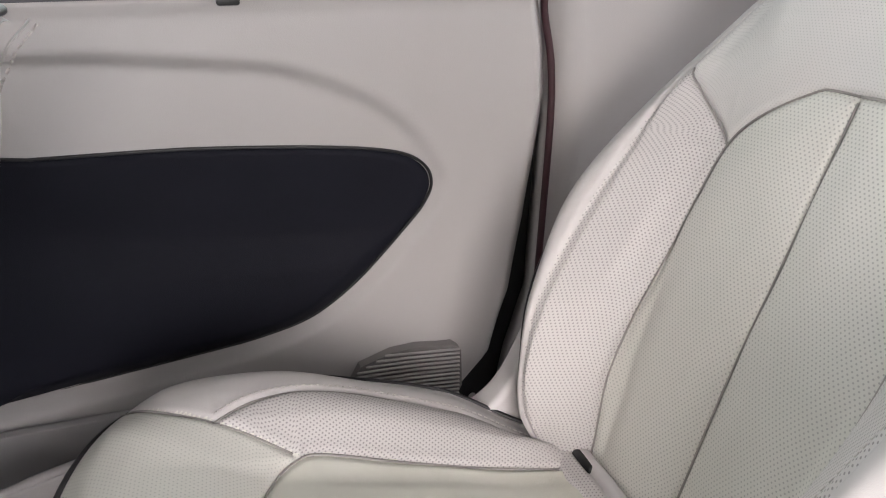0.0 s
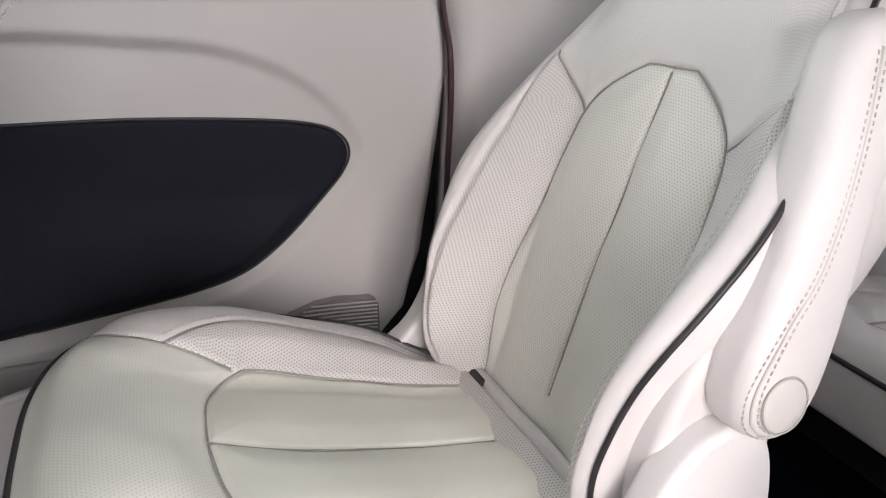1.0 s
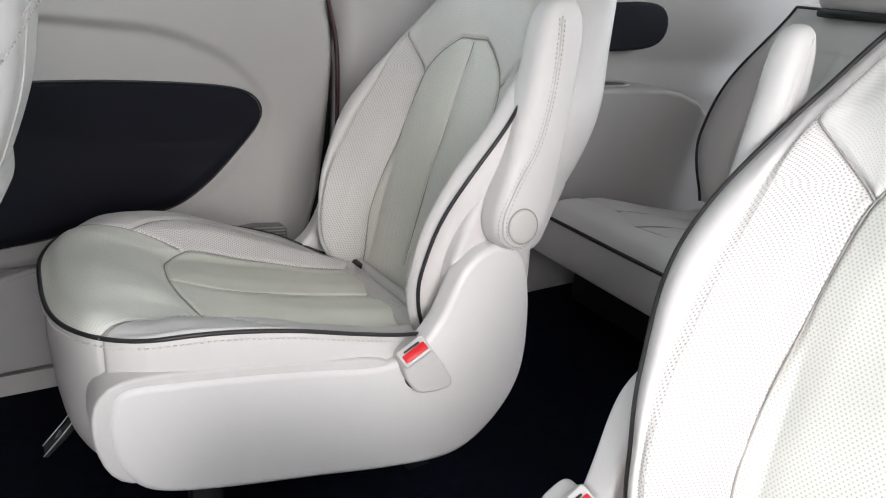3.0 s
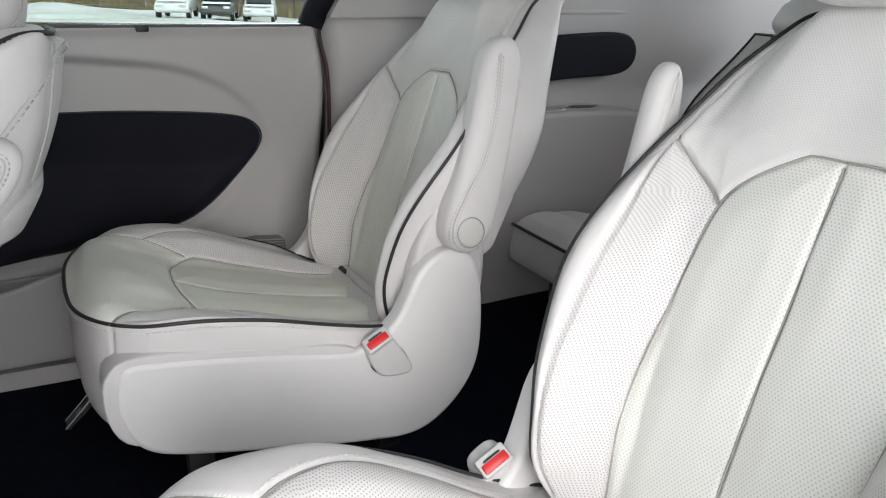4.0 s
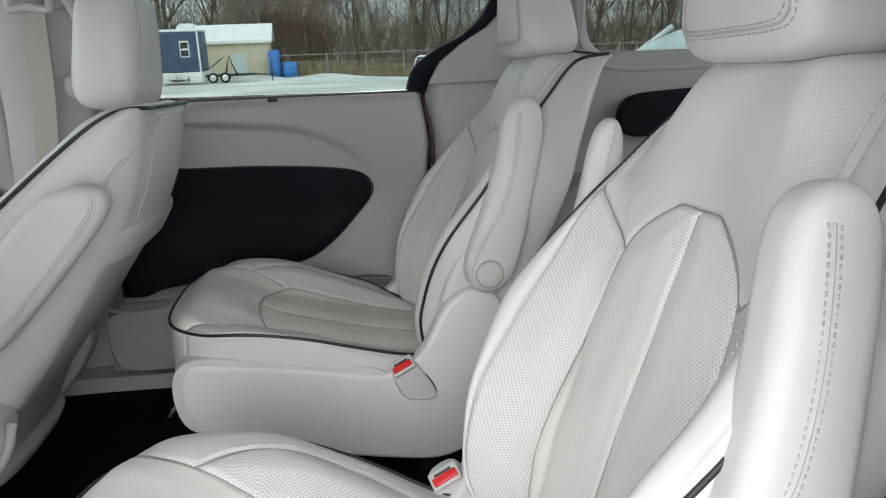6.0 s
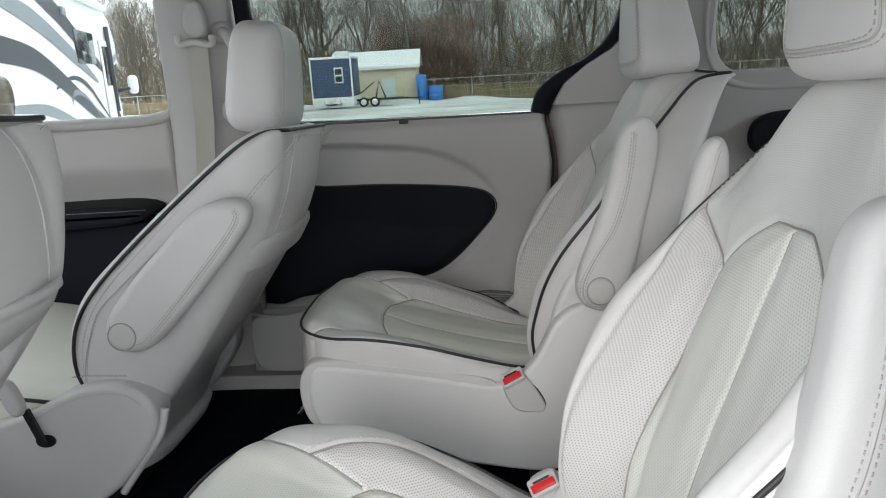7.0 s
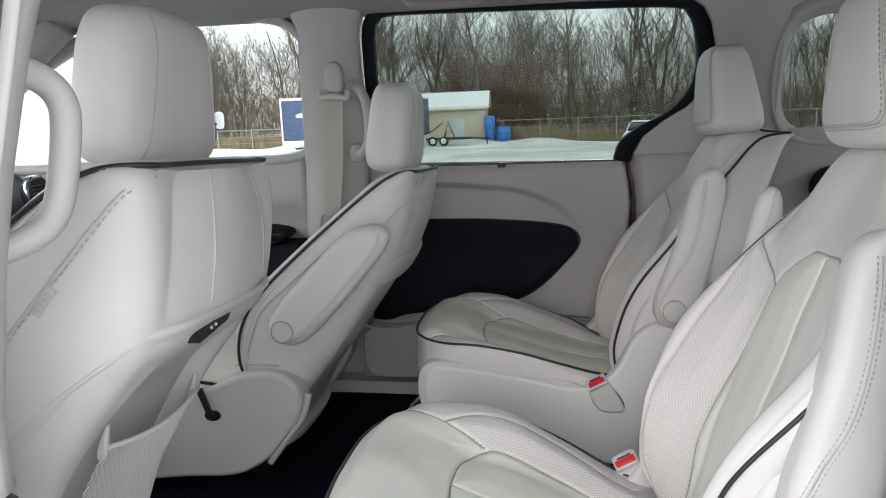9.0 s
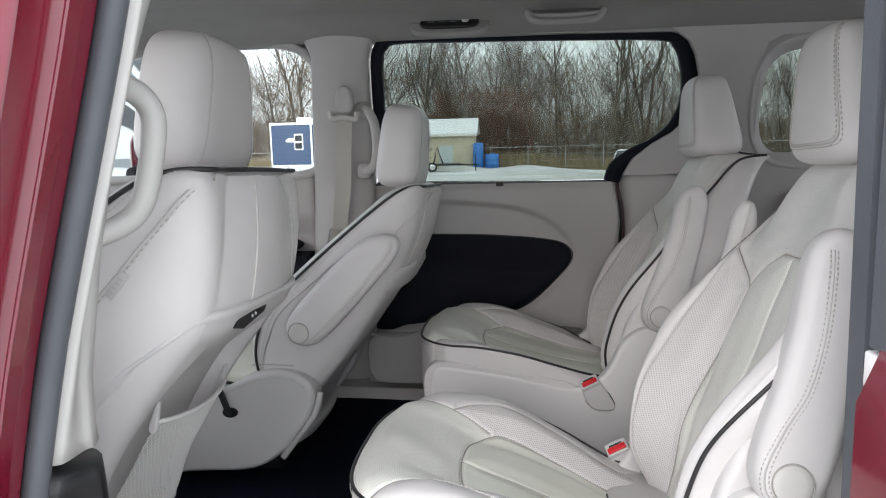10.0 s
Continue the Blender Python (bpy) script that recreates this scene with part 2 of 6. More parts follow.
def stitching(name, pts, parent, material=None, pitch=0.0075, size=0.0008, label=""):
    """A row of short thread stitches that lie along points."""
    Q = resample(pts, pitch / 2)
    V, F = [], []
    for i in range(0, len(Q) - 1, 2):
        a, b = Q[i], Q[i] + (Q[i + 1] - Q[i]) * 1.1
        t = (b - a) / (np.linalg.norm(b - a) + 1e-9)
        n1 = np.cross(t, (0.31, 0.52, 0.8))
        n1 /= np.linalg.norm(n1)
        n2 = np.cross(t, n1)
        k = len(V)
        for c in (a, b):
            for s1, s2 in ((1, 0), (0, 1), (-1, 0), (0, -1)):
                V.append(c + size * (s1 * n1 + s2 * n2))
        F += [(k, k + 1, k + 5, k + 4), (k + 1, k + 2, k + 6, k + 5), (k + 2, k + 3, k + 7, k + 6), (k + 3, k, k + 4, k + 7), (k, k + 3, k + 2, k + 1), (k + 4, k + 5, k + 6, k + 7)]
    return part(name, V, F, material or M_THREAD, parent, label)


def near_line(p, q, line):
    """The distance of points (p, q) from a line in the same plane."""
    best = np.full(p.shape, 9.0)
    for (a, b), (c, d) in zip(line[:-1], line[1:]):
        ex, ey = c - a, d - b
        t = np.clip(((p - a) * ex + (q - b) * ey) / (ex * ex + ey * ey + 1e-12), 0, 1)
        best = np.minimum(best, np.hypot(p - a - t * ex, q - b - t * ey))
    return best


def smooth(a, b, x):
    t = np.clip((x - a) / (b - a), 0, 1)
    return t * t * (3 - 2 * t)


def pad(name, front, back, nu, nv, plane, seams, materials, region, parent, label="", puff=0.006, groove=0.005, bulge=0.012, steps=8, sag=None, tight_top=False):
    """A stuffed cushion: a fine front sheet with sewn-in seams, rolled sides and a plainer back.
    front(u, v) and back(u, v) give x, y, z; plane(u, v) the flat coordinates in which the seams are drawn."""
    u, v = np.meshgrid(np.linspace(0, 1, nu), np.linspace(-1, 1, nv), indexing="ij")
    P = np.stack(front(u, v), -1)
    p, q = plane(u, v)
    du, dv = np.gradient(P, axis=0), np.gradient(P, axis=1)
    N = np.cross(dv, du)
    N /= np.linalg.norm(N, axis=-1)[..., None] + 1e-12
    B = np.stack(back(u, v), -1)
    if (N * (P - B)).sum() < 0:
        N = -N
    lift = np.zeros_like(p)
    if seams:
        d = np.full(p.shape, 9.0)
        for line in seams:
            d = np.minimum(d, near_line(p, q, line))
        edge = np.minimum(np.minimum(u, 1 - u) * 0.5, (1 - np.abs(v)) * 0.25)
        lift = puff * smooth(-.004, .042, d) * smooth(0, 0.03, edge) - groove * np.exp(-(d / 0.0028) ** 2)
    if sag is not None:
        lift = lift + sag(p, q)
    P = P + N * lift[..., None]
    ring = [(i, 0) for i in range(nu)] + [(nu - 1, j) for j in range(1, nv)] + [(i, nv - 1) for i in range(nu - 2, -1, -1)] + [(0, j) for j in range(nv - 2, 0, -1)]
    V = list(P.reshape(-1, 3))
    lv = np.concatenate((np.zeros((nu, 1)), np.cumsum(np.linalg.norm(np.diff(P, axis=1), axis=-1), axis=1)), axis=1)
    lu = np.concatenate((np.zeros((1, nv)), np.cumsum(np.linalg.norm(np.diff(P, axis=0), axis=-1), axis=0)), axis=0)
    UV = list(np.stack((lv - lv[:, nv // 2:nv // 2 + 1], lu), -1).reshape(-1, 2))
    F, I = [], []
    reg = region(p, q) if region else np.zeros(p.shape, int)
    for i in range(nu - 1):
        for j in range(nv - 1):
            a = i * nv + j
            F.append((a, a + 1, a + nv + 1, a + nv))
            I.append(int(reg[i, j]))
    ids = [i * nv + j for i, j in ring]
    edge_pts = np.array([P[i, j] for i, j in ring])
    back_pts = np.array([B[i, j] for i, j in ring])
    mid = edge_pts.mean(0)
    prev = ids
    m = len(ids)
    axis = B.mean((0, 1)) - P.mean((0, 1))
    axis /= np.linalg.norm(axis)
    step = back_pts - edge_pts
    along = (step @ axis)[:, None] * axis
    across = step - along
    out = edge_pts - mid
    out -= (out @ axis)[:, None] * axis
    out /= np.linalg.norm(out, axis=1)[:, None] + 1e-9
    strip = [edge_pts]
    roll = np.array([bulge * (1 - .9 * float(smooth(.82, .97, np.array(i / (nu - 1))))) if tight_top else bulge for i, j in ring])[:, None]
    for k in range(1, steps + 1):
        t = math.pi / 2 * k / steps
        row = edge_pts + along * math.sin(t) + across * (1 - math.cos(t)) + out * roll * math.sin(2 * t)
        strip.append(row)
        base = len(V)
        V += list(row)
        UV += [(0, 0)] * m
        cur = list(range(base, base + m))
        for a in range(m):
            b = (a + 1) % m
            F.append((prev[a], prev[b], cur[b], cur[a]))
            I.append(0)
        prev = cur
    if nu * nv < 20000:
        at = {ij: prev[n_] for n_, ij in enumerate(ring)}
        for i in range(1, nu - 1):
            for j in range(1, nv - 1):
                at[(i, j)] = len(V)
                V.append(B[i, j])
                UV.append((0, 0))
        for i in range(nu - 1):
            for j in range(nv - 1):
                F.append((at[(i, j)], at[(i + 1, j)], at[(i + 1, j + 1)], at[(i, j + 1)]))
                I.append(0)
    iu, iv = sorted(set(list(range(0, nu, 6)) + [nu - 1])), sorted(set(list(range(0, nv, 6)) + [nv - 1]))
    if nu * nv < 20000:
        iu, iv = [], []
    base = len(V)
    V += [B[i, j] for i in iu for j in iv]
    UV += [(0, 0)] * (len(iu) * len(iv))
    w = len(iv)
    for i in range(len(iu) - 1):
        for j in range(w - 1):
            a = base + i * w + j
            F.append((a, a + w, a + w + 1, a + 1))
            I.append(0)
    ob = part(name, V, F, materials, parent, label, True, UV, I)
    bm = bmesh.new()
    bm.from_mesh(ob.data)
    bmesh.ops.recalc_face_normals(bm, faces=bm.faces)
    bm.to_mesh(ob.data)
    bm.free()
    return ob, P, np.array(strip), ring


def loft(name, rows, material, parent=None, label="", cap=True):
    """A skin over rows of points, each closed."""
    n = len(rows[0])
    V = [p for r in rows for p in r]
    F = []
    for i in range(len(rows) - 1):
        for k in range(n):
            F.append((i * n + k, i * n + (k + 1) % n, (i + 1) * n + (k + 1) % n, (i + 1) * n + k))
    if cap:
        F.append(tuple(range(n))[::-1])
        F.append(tuple((len(rows) - 1) * n + k for k in range(n)))
    return part(name, V, F, material, parent, label)


def cushion_ball(name, centre, size, power, material, parent, label="", tilt=0.0, nu=40, nv=64, warp=None):
    """A rounded block (superellipsoid), leaning by tilt degrees about y."""
    V, F = [], []

    def c(a, e):
        return math.copysign(abs(a) ** e, a)

    ct, st = math.cos(radians(tilt)), math.sin(radians(tilt))
    for i in range(nu + 1):
        la = -math.pi / 2 + math.pi * i / nu
        for j in range(nv):
            lo = 2 * math.pi * j / nv
            x = c(math.cos(la), power[1]) * c(math.cos(lo), power[0]) * size[0]
            y = c(math.cos(la), power[1]) * c(math.sin(lo), power[0]) * size[1]
            z = c(math.sin(la), power[1]) * size[2]
            if warp:
                x, y, z = warp(x, y, z)
            V.append((centre[0] + x * ct + z * st, centre[1] + y, centre[2] - x * st + z * ct))
    for i in range(nu):
        for j in range(nv):
            F.append((i * nv + j, i * nv + (j + 1) % nv, (i + 1) * nv + (j + 1) % nv, (i + 1) * nv + j))
    return part(name, V, F, material, parent, label)


def disc(name, centre, r, depth, normal, material, parent, label="", n=40, rim=0.0012):
    """A round cap that stands a little proud."""
    z = Vector(normal).normalized()
    x = z.orthogonal().normalized()
    y = z.cross(x)
    rows = []
    for rr, h in ((r, -depth), (r, 0.0), (r - rim, rim), (r * 0.6, rim * 1.4), (0.0005, rim * 1.5)):
        rows.append([Vector(centre) + (x * math.cos(2 * math.pi * k / n) + y * math.sin(2 * math.pi * k / n)) * rr + z * h for k in range(n)])
    return loft(name, rows, material, parent, label)


def even_loop(outline, n=8, soft=6):
    """A closed smooth line through points, evenly spaced and with its sharpest bends eased."""
    A = spline(outline, n, True)
    A = np.vstack((A, A[:1]))
    d = np.r_[0, np.cumsum(np.linalg.norm(np.diff(A, axis=0), axis=1))]
    m = len(A) - 1
    t = np.linspace(0, d[-1], m, endpoint=False)
    Q = np.stack((np.interp(t, d, A[:, 0]), np.interp(t, d, A[:, 1])), 1)
    for _ in range(soft):
        Q = Q * .5 + (np.roll(Q, 1, 0) + np.roll(Q, -1, 0)) * .25
    return Q


def pillow(name, outline, y0, y1, r, material, parent, label="", n=8, closed_spline=True, steps=6, r2=None, dome=0.0, lean=None):
    """A closed outline in x and z with rounded edges, from y0 to y1."""
    O = even_loop(outline, n) if closed_spline else np.asarray(outline, float)
    T = np.roll(O, -1, 0) - np.roll(O, 1, 0)
    T /= np.linalg.norm(T, axis=1)[:, None] + 1e-9
    area = 0.5 * np.sum(O[:, 0] * np.roll(O[:, 1], -1) - np.roll(O[:, 0], -1) * O[:, 1])
    N = np.stack((T[:, 1], -T[:, 0]), 1) * (1 if area > 0 else -1)
    s = 1 if y1 > y0 else -1
    r2 = r if r2 is None else r2
    rows = []

    def row(inset, y):
        q = O - N * inset
        pts = [(a, y, b) for a, b in q]
        return [lean(*p) for p in pts] if lean else pts

    c = O.mean(0)

    def shrink(f, inset, y):
        q = c + (O - N * inset - c) * f
        pts = [(a, y, b) for a, b in q]
        return [lean(*p) for p in pts] if lean else pts

    if dome:
        rows.append(shrink(0.02, r, y0 - s * dome))
        rows.append(shrink(0.6, r, y0 - s * dome * 0.7))
    for k in range(steps + 1):
        t = math.pi / 2 * k / steps
        rows.append(row(r * (1 - math.sin(t)), y0 + s * r * (1 - math.cos(t))))
    for k in range(steps + 1):
        t = math.pi / 2 * k / steps
        rows.append(row(r2 * (1 - math.cos(t)), y1 - s * r2 * (1 - math.sin(t))))
    if dome:
        rows.append(shrink(0.6, r2, y1 + s * dome * 0.7))
        rows.append(shrink(0.02, r2, y1 + s * dome))
    ob = loft(name, rows, material, parent, label)
    bm = bmesh.new()
    bm.from_mesh(ob.data)
    caps = [f for f in bm.faces if len(f.verts) > 8]
    for f in caps:
        f.smooth = False
    bmesh.ops.triangulate(bm, faces=caps)
    bmesh.ops.recalc_face_normals(bm, faces=bm.faces)
    bm.to_mesh(ob.data)
    bm.free()
    return ob


def inset_line(outline, d, n=14, part_of=(0.0, 1.0)):
    """The outline in x and z, moved inwards by d."""
    O = even_loop(outline, n)
    T = np.roll(O, -1, 0) - np.roll(O, 1, 0)
    T /= np.linalg.norm(T, axis=1)[:, None] + 1e-9
    area = 0.5 * np.sum(O[:, 0] * np.roll(O[:, 1], -1) - np.roll(O[:, 0], -1) * O[:, 1])
    N = np.stack((T[:, 1], -T[:, 0]), 1) * (1 if area > 0 else -1)
    Q = O - N * d
    k = len(Q)
    i0, i1 = int(part_of[0] * k), int(part_of[1] * k)
    return np.array([Q[i % k] for i in range(i0, i1 + 1)])


FLOOR = 0.09

# the middle-row seat, in x and z of the cabin, y from its middle
BQ = [.285, .34, .38, .43, .50, .58, .65, .72, .80, .85, .875, .90]
BCX = [.305, .325, .338, .353, .376, .406, .432, .457, .488, .512, .540, .600]
BCZ = [.285, .34, .38, .43, .50, .58, .65, .72, .80, .85, .872, .880]
BPX = [.300, .271, .261, .263, .281, .325, .381, .440, .514, .562, .592, .640]
BPZ = [.285, .34, .38, .43, .50, .58, .65, .72, .80, .845, .860, .865]
BW = [.172, .190, .194, .198, .212, .235, .236, .212, .181, .155, .146, .142]
BRX = [.37, .395, .415, .44, .475, .51, .54, .568, .604, .630, .644, .654]

BQ, BCX, BCZ, BPX, BPZ, BW, BRX = finer(BQ, BCX, BCZ, BPX, BPZ, BW, BRX)

INSERT = [(.116, .30), (.127, .42), (.130, .54), (.127, .61), (.117, .667), (.090, .700), (.045, .7275), (.03, .7315), (.0, .731)]
INSERT = [tuple(p) for p in spline(INSERT, 5)]


def both(line):
    return [line, [(-a, b) for a, b in line]]


def dense(line, n=6):
    return [tuple(p) for p in spline(line, n)]


BACK_EDGE = dense([(.158, .30), (.170, .36), (.177, .43), (.182, .48), (.189, .53), (.196, .58), (.198, .64), (.191, .72), (.163, .80), (.132, .865), (.120, .90)])
BACK_SEAMS = both(INSERT) + [[(0, .36), (0, .731)]] + both([(.117, .667), (.190, .735)]) + both(BACK_EDGE)

CX = [-.20, -.16, -.12, -.06, 0, .06, .12, .2, .26, .31]
CC = [.425, .436, .434, .412, .386, .366, .350, .330, .320, .312]
CB = [.431, .443, .447, .446, .436, .417, .392, .361, .342, .330]
CP = [.424, .427, .426, .423, .416, .404, .387, .364, .350, .340]
CWX = [-.20, -.14, -.115, -.10, -.08, -.05, 0, .06, .12, .2, .26, .31]
CW = [.222, .233, .240, .243, .246, .248, .249, .249, .247, .237, .224, .210]
CX, CC, CB, CP = finer(CX, CC, CB, CP)
CWX, CW = finer(CWX, CW)
PAN = dense([(.31, .118), (.20, .128), (.10, .135), (.03, .138), (.005, .132), (-.018, .112), (-.034, .07), (-.04, .0)])
PAN = [(a, b) for a, b in PAN]
BOL_OUT = dense([(-.067, .160), (-.03, .180), (.03, .199), (.10, .206), (.18, .200), (.25, .190), (.31, .180)])
BOL_IN = [(-.067, .160), (.003, .136)]
NOSE = dense([(-.067, .160), (-.11, .178), (-.145, .205), (-.175, .235)])


def mirror_q(line):
    return [line, [(a, -b) for a, b in line]]


CUSH_SEAMS = mirror_q(PAN) + mirror_q(BOL_OUT) + mirror_q(BOL_IN) + mirror_q(NOSE) + [[(-.04, 0), (.31, 0)]]


def seat_back_front(u, v, dx=0.0):
    q = BQ[0] + u * (BQ[-1] - BQ[0])
    w = np.interp(q, BQ, BW)
    y = v * w
    a = np.abs(v)
    cx, cz, px, pz = (np.interp(q, BQ, k) for k in (BCX, BCZ, BPX, BPZ))
    bol = smooth(0.54, 0.93, a)
    hollow = 0.006 * (1 - smooth(0, .62, a))
    x = cx + (px - cx) * bol + hollow - 0.008 * np.exp(-((a - .88) / .07) ** 2) + .004 * smooth(.95, 1, a)
    z = cz + (pz - cz) * smooth(0.3, 1, a)
    return x + dx, y, z


def seat_back_rear(u, v, dx=0.0):
    q = BQ[0] + u * (BQ[-1] - BQ[0])
    w = np.maximum(np.interp(q, BQ, BW) - 0.006, .222 * smooth(.62, .54, q) * smooth(.36, .46, q))
    x = np.interp(q, BQ, BRX) + 0.03 * np.cos(v * math.pi / 2) * smooth(0, 0.15, 1 - u)
    z = np.interp(q, BQ, BPZ) - 0.004
    return x + dx, v * w, z


def seat_back_plane(u, v):
    q = BQ[0] + u * (BQ[-1] - BQ[0])
    return v * np.interp(q, BQ, BW), q


def back_region(p, q):
    a = np.abs(p)
    ins_w = np.interp(q, [.30, .42, .54, .61, .667], [.116, .127, .130, .127, .117])
    top = np.interp(a, [0, .03, .045, .09, .117], [.731, .7315, .7275, .70, .667])
    edge = np.interp(q, [b for _, b in BACK_EDGE], [c for c, _ in BACK_EDGE])
    out = np.zeros(p.shape, int)
    out[a < edge] = 3
    join = .667 + (a - .117) * (.068 / .073)
    out[(a < edge) & (a > ins_w - .002) & (q < join)] = 1
    out[(a < ins_w) & (q < top)] = 2
    return out


def cushion_front(u, v):
    xf = -.20 + 0.09 * (1 - np.sqrt(np.clip(1 - np.abs(v) ** 3, 0, 1)))
    x = xf + u * (.31 - xf)
    w = np.interp(x, CWX, CW)
    a = np.abs(v)
    c, b, p = (np.interp(x, CX, k) for k in (CC, CB, CP))
    z = c + (b - c) * smooth(0.42, 0.78, a)
    side = np.clip((a - 0.8) / 0.2, 0, 1)
    z = z + (p - z) * (1 - np.sqrt(1 - side ** 2 * 0.98))
    nose = np.clip(1 - (x - xf) / 0.07, 0, 1)
    z = z + (p - z) * (1 - np.sqrt(1 - nose ** 2 * 0.98))
    return x, v * w, z


def cushion_bottom(u, v):
    x, y, z = cushion_front(u, v)
    p = np.interp(x, CX, CP)
    drop = 0.10 + 0.075 * smooth(-.05, -.16, x)
    return x + 0.012 * smooth(0.1, 0, u), y * 0.985, p - drop


def cushion_plane(u, v):
    x, y, z = cushion_front(u, v)
    return x, y


def cush_region(p, q):
    a = np.abs(q)
    pan_in = np.interp(p, [-.04, -.034, -.018, .005, .03, .10, .20, .31], [0, .07, .112, .132, .138, .135, .128, .118])
    bol = np.interp(p, [b[0] for b in BOL_OUT], [b[1] for b in BOL_OUT])
    out = np.full(p.shape, 3)
    out[(p > -.067) & (a > bol)] = 0
    out[(p > -.067) & (a < bol) & (a > np.maximum(pan_in, .16 - (p + .067) * .34))] = 1
    nose_w = np.interp(p, [-.175, -.145, -.11, -.067], [.235, .205, .178, .16])
    out[(p <= -.067) & (a > nose_w)] = 0
    out[(p > -.04) & (a < pan_in)] = 2
    return out


def seat_sag(p, q):
    r = np.zeros(p.shape)
    for fx, fy, ph, am in ((34, 9, 0.4, .0009), (21, -27, 1.9, .0008), (52, 31, 0.7, .0005), (11, 60, 2.2, .0005)):
        r += am * np.sin(p * fx + q * fy + ph + 2.0 * np.sin(q * 13 + ph))
    return r


def on_sheet(fn, inv, line, lift=0.0015):
    """Points of a sheet under a line drawn in its plane, lifted towards the cabin."""
    L = resample(np.array(line), 0.003)
    u, v = inv(L[:, 0], L[:, 1])
    P = np.stack(fn(u, v), -1)
    e = 1e-3
    Pu, Pv = np.stack(fn(np.clip(u + e, 0, 1), v), -1) - np.stack(fn(np.clip(u - e, 0, 1), v), -1), np.stack(fn(u, v + e), -1) - np.stack(fn(u, v - e), -1)
    N = np.cross(Pv, Pu)
    N /= np.linalg.norm(N, axis=1)[:, None] + 1e-9
    return P, N


def back_inv(p, q):
    w = np.interp(q, BQ, BW)
    return (q - BQ[0]) / (BQ[-1] - BQ[0]), p / w


def cush_inv(x, y):
    v = y / np.interp(x, CWX, CW)
    xf = -.20 + 0.09 * (1 - np.sqrt(np.clip(1 - np.abs(v) ** 3, 0, 1)))
    return (x - xf) / (.31 - xf), v


ARM = [(.435, .812), (.458, .804), (.469, .775), (.465, .72), (.442, .60), (.420, .518), (.398, .484), (.364, .473), (.335, .492), (.330, .53), (.352, .60), (.381, .69), (.404, .785)]
SHELL = [(-.150, .378), (-.13, .381), (-.028, .367), (.076, .349), (.17, .330), (.215, .335), (.25, .358), (.272, .39), (.30, .445), (.345, .474), (.39, .462), (.408, .425), (.416, .354), (.407, .26), (.361, .193), (.293, .155), (.199, .163), (.08, .188), (-.038, .213), (-.125, .240), (-.152, .279), (-.160, .325)]
FLANGE = [(-.168, .27), (-.177, .32), (-.177, .365), (-.168, .386), (-.150, .393), (-.08, .386), (-.026, .377), (.05, .365), (.118, .352), (.19, .338), (.20, .31), (.05, .30), (-.09, .26), (-.14, .245)]


M_STITCH = mat("grey_cream_thread", (.50, .47, .445), .8)
M_CAP2 = mat("cream_pivot_cap", (.58, .56, .54), .5, vary=.05, bump=.1, bscale=700)


def armrest(parent, inboard, y_in, outline=ARM, button=(.369, .510), thick=.055, cap_r=.023, seam=None):
    """A raised folding armrest beside a backrest; its outer face looks towards inboard * y."""
    y0, y1 = y_in, y_in + inboard * thick
    arm = pillow("armrest", outline, y0, y1, .016, M_LEATHER, parent, "cream leather armrest folded up", n=10, r2=.02, dome=.002)
    rim = [tuple(p) for p in even_loop(outline, 10)]
    line = seam or [tuple(p) for p in inset_line(outline, .017, part_of=(.04, .62))]
    L = resample(spline(line, 6), .003)
    T = np.gradient(L, axis=0)
    T /= np.linalg.norm(T, axis=1)[:, None] + 1e-9
    side = np.stack((-T[:, 1], T[:, 0]), 1)

    def on_face(Q, up):
        d = near_line(Q[:, 0], Q[:, 1], rim + rim[:1])
        drop = .02 - np.sqrt(np.maximum(.02 ** 2 - np.clip(.02 - d, 0, .0199) ** 2, 0))
        lift = .0012 * smooth(.02, .04, d)
        return [(a_, y1 + inboard * (up + l_ - q_), b_) for (a_, b_), q_, l_ in zip(Q, drop, lift)]

    tube("seam", on_face(L, .0004), .0012, M_CAP, arm, sides=6)
    for off in (-.0042, .0042):
        stitching("stitching", on_face(L + side * off, .0009), arm, M_STITCH, pitch=.0062, size=.0008)
    disc("pivot_cap", (button[0], y1 + inboard * .001, button[1]), cap_r, .006, (0, inboard, 0), M_CAP2, arm, "round armrest pivot cap")
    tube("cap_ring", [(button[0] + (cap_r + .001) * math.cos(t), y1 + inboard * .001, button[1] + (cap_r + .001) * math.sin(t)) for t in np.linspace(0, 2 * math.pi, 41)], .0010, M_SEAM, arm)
    return arm


def head_warp(x, y, z):
    return x * (1 - (.45 if x > 0 else .02) * z / .1) + .008 * (abs(y) / .128) ** 2 * (1 if x < 0 else 0), y * (1 - .17 * z / .09), z


ARM_SEAM = [(.385, .485), (.368, .481), (.350, .487), (.339, .503), (.341, .53), (.362, .572), (.388, .613), (.404, .657), (.414, .70), (.421, .748), (.424, .785)]


